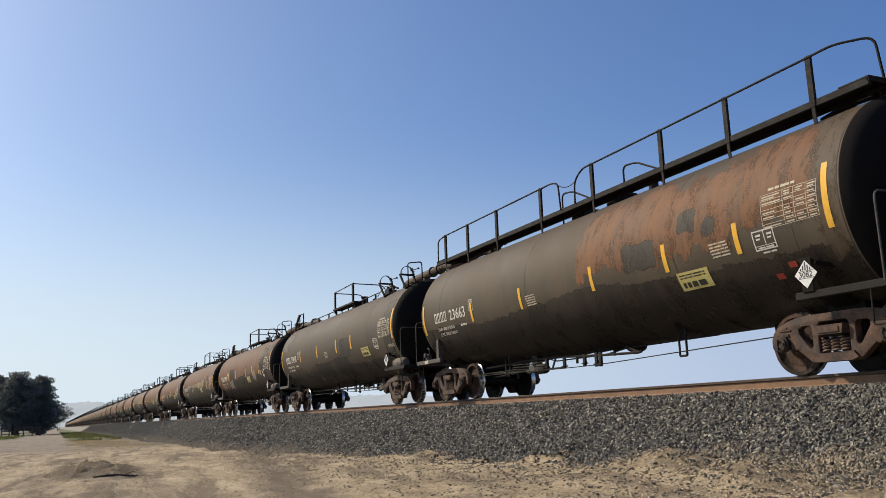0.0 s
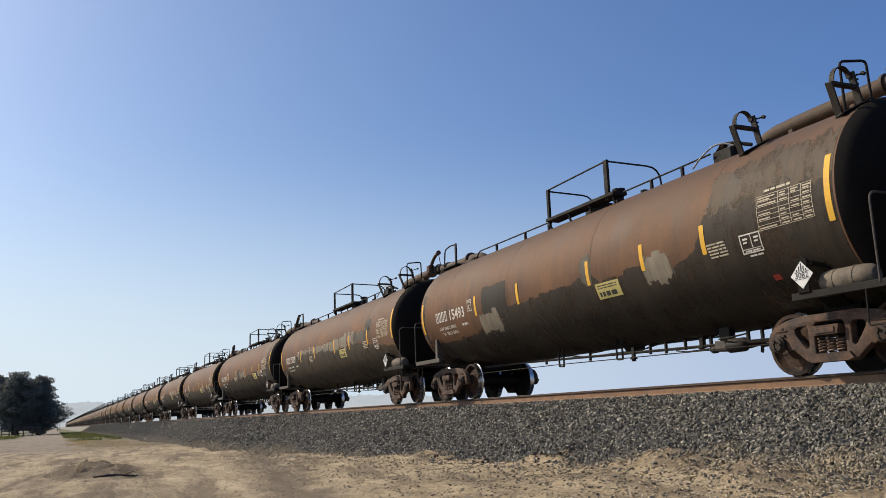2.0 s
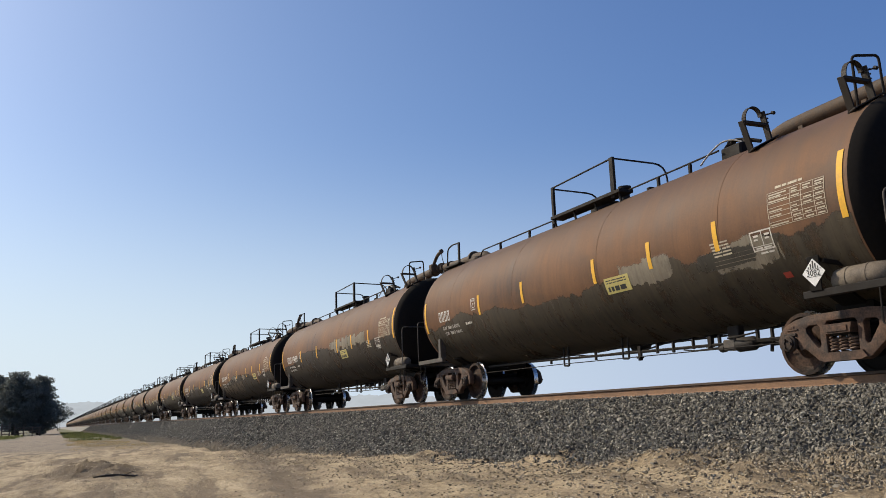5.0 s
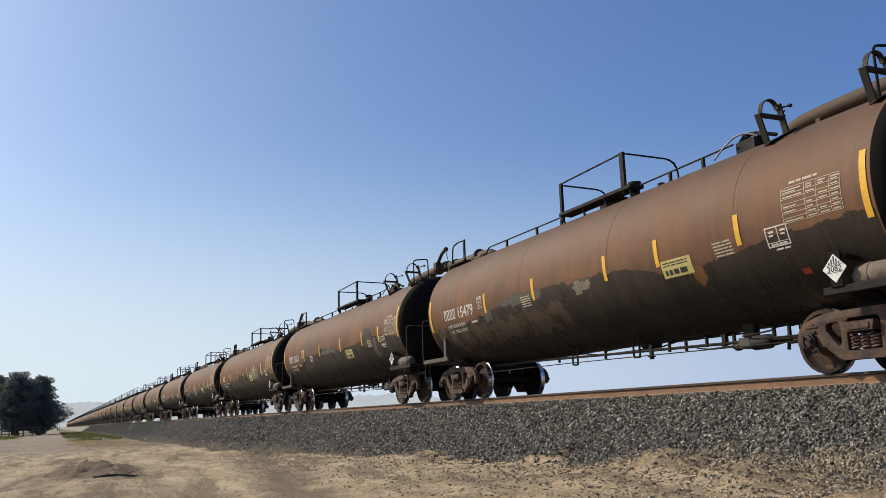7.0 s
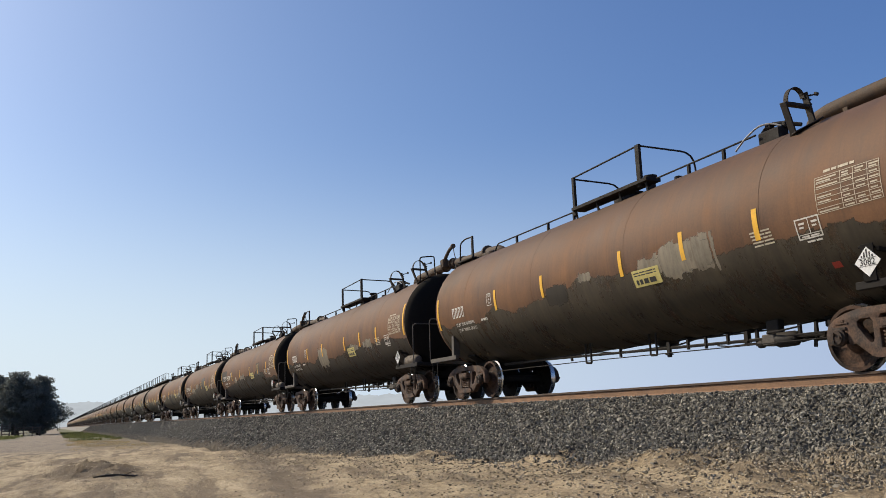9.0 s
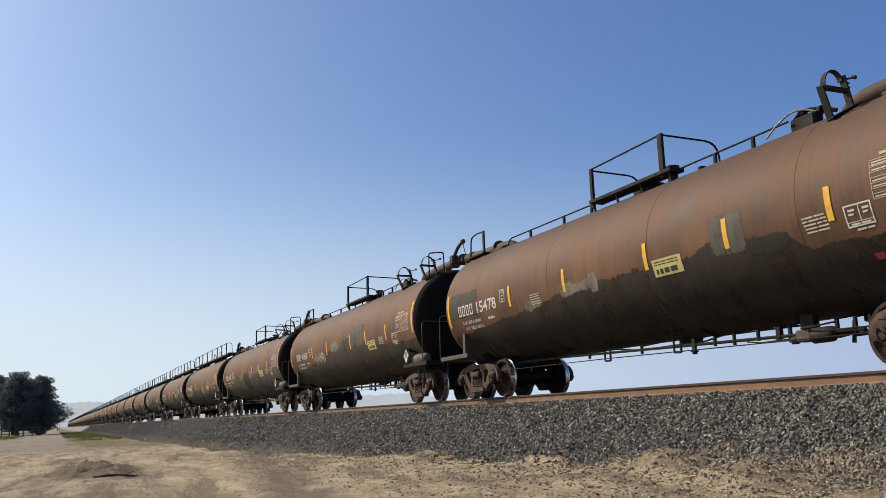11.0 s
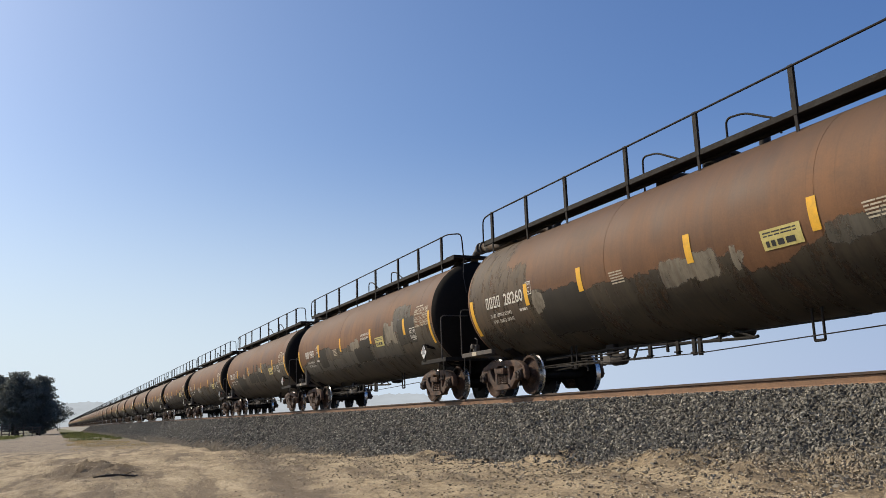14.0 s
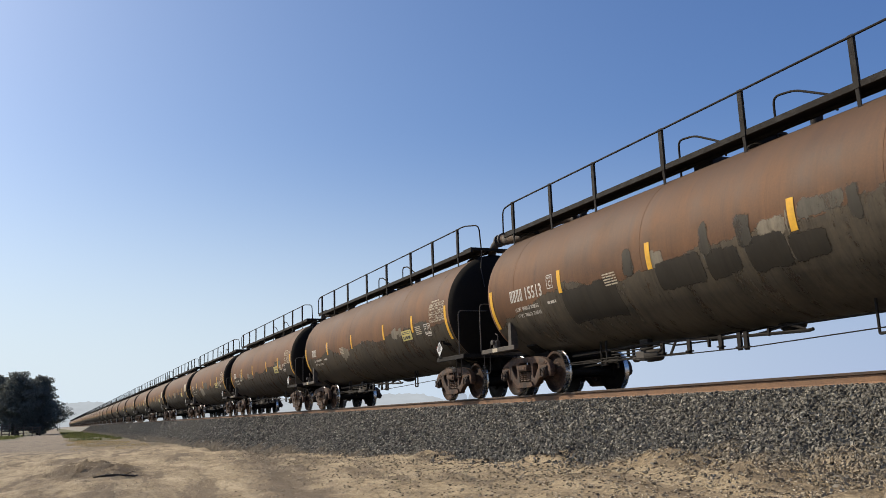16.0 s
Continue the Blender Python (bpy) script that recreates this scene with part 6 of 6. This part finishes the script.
def sprays(s, centre, radii, count, size, rng):
    """Needle sprays: small bent leaves scattered through a lobe, thicker near its skin."""
    for _ in range(count):
        d = rng.normal(size=3)
        d /= np.linalg.norm(d)
        p = Vector(centre) + Vector(d * np.array(radii) * (rng.uniform(0.25, 1.0) ** 0.45) * (1 + 0.12 * rng.normal()))
        out = Vector(d + rng.normal(size=3) * 0.5).normalized()
        side = out.orthogonal().normalized()
        side.rotate(Matrix.Rotation(rng.uniform(0, 6.28), 3, out))
        k = size * rng.uniform(0.5, 1.3)
        tip = p + out * k
        s.add([p - side * k * 0.35, p + side * k * 0.35, tip + side * k * 0.16 + Vector((0, 0, -0.12 * k)), tip - side * k * 0.2, p + out.cross(side) * k * 0.3],
              [(0, 1, 2, 3), (0, 4, 2)])


def build_tree(x, y, height, profile, lo, seed, label):
    """A wind-shaped conifer: trunk, level limbs and flat pads of needles; profile: reach of the crown by height."""
    rng = np.random.default_rng(seed)
    z0 = ground_z(x, y)
    tree = new("cypress_tree")
    tree.location = (x, y, z0)
    hs, rs = zip(*profile)
    trunk, crown = Shape(), Shape()
    lean = rng.uniform(-0.5, 0.5, 2)
    def axis(t):
        return Vector((lean[0] * t * t, lean[1] * t * t, height * 0.93 * t - 0.15))
    trunk.tube([axis(t) for t in (0, 0.12, 0.3, 0.55, 0.8, 1.0)], [0.5, 0.38, 0.32, 0.24, 0.14, 0.04], 9)
    h = lo
    while h < height - 0.3:
        reach = float(np.interp(h, hs, rs))
        count = max(3, int(3 + reach * 1.7))
        for i in range(count):
            a = 2 * math.pi * (i + rng.uniform(-0.35, 0.35)) / count + h
            far = reach * rng.uniform(0.5, 1.12)
            tip = Vector((far * math.cos(a), far * math.sin(a), h + rng.uniform(-0.25, 0.35)))
            root = axis(max(0.1, min(0.97, (h - 0.5) / (height * 0.93))))
            trunk.tube([root, root.lerp(tip, 0.55) + Vector((0, 0, 0.25)), tip], [0.09, 0.055, 0.015], 5)
            for t in (0.95, 0.55) if reach > 1.6 else (0.8,):
                p = root.lerp(tip, t)
                w = rng.uniform(0.75, 1.25) * (0.55 + 0.16 * reach)
                sprays(crown, p, (w, w, rng.uniform(0.32, 0.6)), int(60 + 55 * w), 0.25, rng)
        h += rng.uniform(0.55, 0.8)
    sprays(crown, axis(1.0), (0.8, 0.8, 0.6), 120, 0.34, rng)
    part("trunk", trunk, BARK, tree)
    part("crown", crown.mesh("crown", CYPRESS, smooth=False, fix=False), CYPRESS, tree, "dense dark wind-shaped foliage")
    return tagged(tree, label, "tree", "cypress trees by the dirt road")


def build_trees():
    full = [(2.5, 3.4), (5.0, 4.6), (8.0, 4.0), (10.0, 2.9), (11.6, 1.6), (12.6, 0.6)]
    build_tree(-22.0, 196, 12.6, full, 3.6, 11, "tall dark cypress tree by the dirt road")
    build_tree(-17.6, 191, 12.5, full, 1.8, 12, "broad dark cypress tree beside a timber gate")
    build_tree(-13.8, 194, 11.9, [(0.6, 1.6), (2.4, 3.4), (3.7, 5.6), (5.0, 4.8), (6.5, 3.9), (8.8, 2.6), (10.6, 1.8), (11.8, 0.9)], 0.7, 13, "dark cypress tree leaning over the dirt road")
    build_tree(-28.0, 200, 12.6, full, 4.0, 14, "tall dark cypress tree by the dirt road")
    build_tree(-19.2, 215, 9.5, full, 4.4, 15, "dark cypress tree behind the others")


def build_fence():
    """Timber gate and rails before the trees."""
    gate = new("timber_gate")
    x0, y0 = -18.6, 168
    gate.location = (x0, y0, ground_z(x0, y0))
    for x in (-0.5, 0.7):
        part("post", Shape().box(x - 0.11, x + 0.11, -0.11, 0.11, -0.1, 2.3, 0.02), WOOD, gate)
    for z in (0.5, 0.95, 1.4, 1.85):
        part("bar", Shape().box(-0.6, 0.8, -0.16, -0.112, z - 0.08, z + 0.08, 0.01), WOOD, gate)
    tagged(gate, "brown weathered timber gate at the roadside", "gate")
    fence = new("timber_fence")
    x0, y0 = -15.2, 172
    fence.location = (x0, y0, ground_z(x0, y0))
    for x in (-2.0, -0.6, 0.8, 2.0):
        part("post", Shape().box(x - 0.09, x + 0.09, -0.09, 0.09, -0.1, 1.7, 0.02), WOOD, fence)
    for z in (0.55, 1.0, 1.45):
        part("rail", Shape().box(-2.1, 2.1, -0.135, -0.092, z - 0.07, z + 0.07, 0.01), WOOD, fence)
    tagged(fence, "brown weathered timber rail fence under the trees", "fence")
    for x, y, h in ((-9.6, 420, 9.0), (-7.8, 640, 9.0)):
        pole = new("utility_pole")
        pole.location = (x, y, -1.7)
        part("mast", Shape().tube([(0, 0, 0), (0, 0, h)], [0.16, 0.11], 8), WOOD, pole)
        part("crossarm", Shape().box(-1.1, 1.1, -0.06, 0.06, h - 0.8, h - 0.66, 0.01), WOOD, pole)
        tagged(pole, "grey timber utility pole by the track", "utility pole")


def build_grass():
    rng = np.random.default_rng(21)
    areas = (("roadside_grass", GRASS, "low green roadside grass", 7000, (-9.6, -5.0), (88, 230), 0.10, 0.32),
             ("dry_grass", DRY_GRASS, "low dry brown grass", 4200, (-9.9, -5.4), (50, 100), 0.03, 0.11),
             ("roadside_grass", GRASS, "low green grass by the fence", 2500, (-26, -15.5), (120, 165), 0.15, 0.45),
             ("roadside_grass", GRASS, "sparse green sprouts in the dirt", 260, (-9.5, -2.6), (7.0, 17.0), 0.015, 0.05))
    for name, mat, label, count, xr, yr, lo, hi in areas:
        s = Shape()
        for _ in range(count):
            x, y = rng.uniform(*xr), rng.uniform(*yr)
            if noise.noise(Vector((x * 0.5, y * 0.12, 2.2))) < (0.28 if count < 500 else 0.05):
                continue
            z = ground_z(x, y)
            for _ in range(4):
                a, h = rng.uniform(0, 6.28), rng.uniform(lo, hi)
                dx, dy, w = math.cos(a), math.sin(a), h * 0.09 + 0.004
                p = Vector((x + rng.normal() * 0.1, y + rng.normal() * 0.1, z - 0.01))
                s.add([p + Vector((-dy * w, dx * w, 0)), p + Vector((dy * w, -dx * w, 0)), p + Vector((dx * h * 0.4, dy * h * 0.4, h))], [(0, 1, 2)])
        ob = new(name, s.mesh(name, mat, smooth=False, fix=False))
        tagged(ob, label, "grass", kind="stuff")


def build_clods():
    """Lumps of dry soil and pebbles on the dirt."""
    rng = np.random.default_rng(9)
    cube = np.array([(x, y, z) for x in (-1, 1) for y in (-1, 1) for z in (-1, 1)], float)
    quads = [(0, 1, 3, 2), (4, 6, 7, 5), (0, 4, 5, 1), (2, 3, 7, 6), (0, 2, 6, 4), (1, 5, 7, 3)]
    for name, mat, label, n, pick in (("soil_clods", PEBBLE, "scattered lumps of dry soil", 1500, 0), ("pebbles", PEBBLE, "scattered dusty tan pebbles in the dirt", 15000, 1)):
        s = Shape()
        for _ in range(n):
            if pick == 0 and rng.random() < 0.6:
                x, y = -9.7 + rng.normal() * 0.7, 25 + rng.normal() * 3.0
            else:
                y = 6 + 26 * rng.random() ** 1.5
                x = rng.uniform(-12.5, -3.2) if pick == 0 else -3.2 - abs(rng.normal()) * 1.6
            z = max(ground_z(x, y), ballast_z(x) - 0.03)
            k = rng.uniform(0.005, 0.018) if pick else rng.uniform(0.005, 0.016)
            v = cube * rng.uniform(0.4, 1.1, (8, 3)) * k * np.array([1, 1, 0.7]) + np.array([x, y, z + k * 0.15])
            s.add(v.tolist(), quads)
        tagged(new(name, s.mesh(name, mat, smooth=False)), label, "dirt", kind="stuff")


def build_branch():
    """A dead branch on the heap."""
    branch = new("fallen_branch")
    pts = [(-9.95, 20.9), (-9.75, 21.2), (-9.5, 21.35), (-9.25, 21.9), (-9.0, 22.1), (-8.8, 22.7)]
    lift = (0.0, 0.02, 0.03, 0.01, 0.03, 0.02)
    way = [Vector((x, y, ground_z(x, y) + h)) for (x, y), h in zip(pts, lift)]
    part("stem", Shape().tube(way, [0.014, 0.024, 0.022, 0.027, 0.018, 0.006], 7), BARK, branch)
    for i, d in ((1, (0.1, -0.35, 0.04)), (3, (0.25, 0.1, 0.08)), (4, (-0.1, 0.4, 0.05))):
        part("twig", Shape().tube([way[i], way[i] + Vector(d) * 0.6 + Vector((0, 0, 0.02)), way[i] + Vector(d)], [0.012, 0.008, 0.003], 5), BARK, branch)
    tagged(branch, "dark dead branch lying on broken soil", "branch")


build_ground()
build_branch()
build_rails()
build_hills()
build_trees()
build_fence()
build_grass()
build_clods()
build_stones()


# ================= motion =================
def motions():
    """The train rolls towards -y and gains a little speed; its wheels roll with it."""
    beats = [i * 0.5 for i in range(33)]
    ticks = [i / FPS for i in range(16 * FPS + 1)]
    for k, car in CARS:
        walk(car, [(t, pose(0, home(k) - shift(t), 0)) for t in beats])
    number = {car: k for k, car in CARS}
    for ws in [o for o in scene.collection.objects if o.name.startswith("wheelset")]:
        k = number[ws.parent.parent]
        y = AXLE if ws.location.y > 0 else -AXLE
        if k <= NEAR:
            walk(ws, [(t, pose(0, y, WHEEL_R, math.degrees(shift(t) / WHEEL_R + k) % 360)) for t in ticks])


motions()
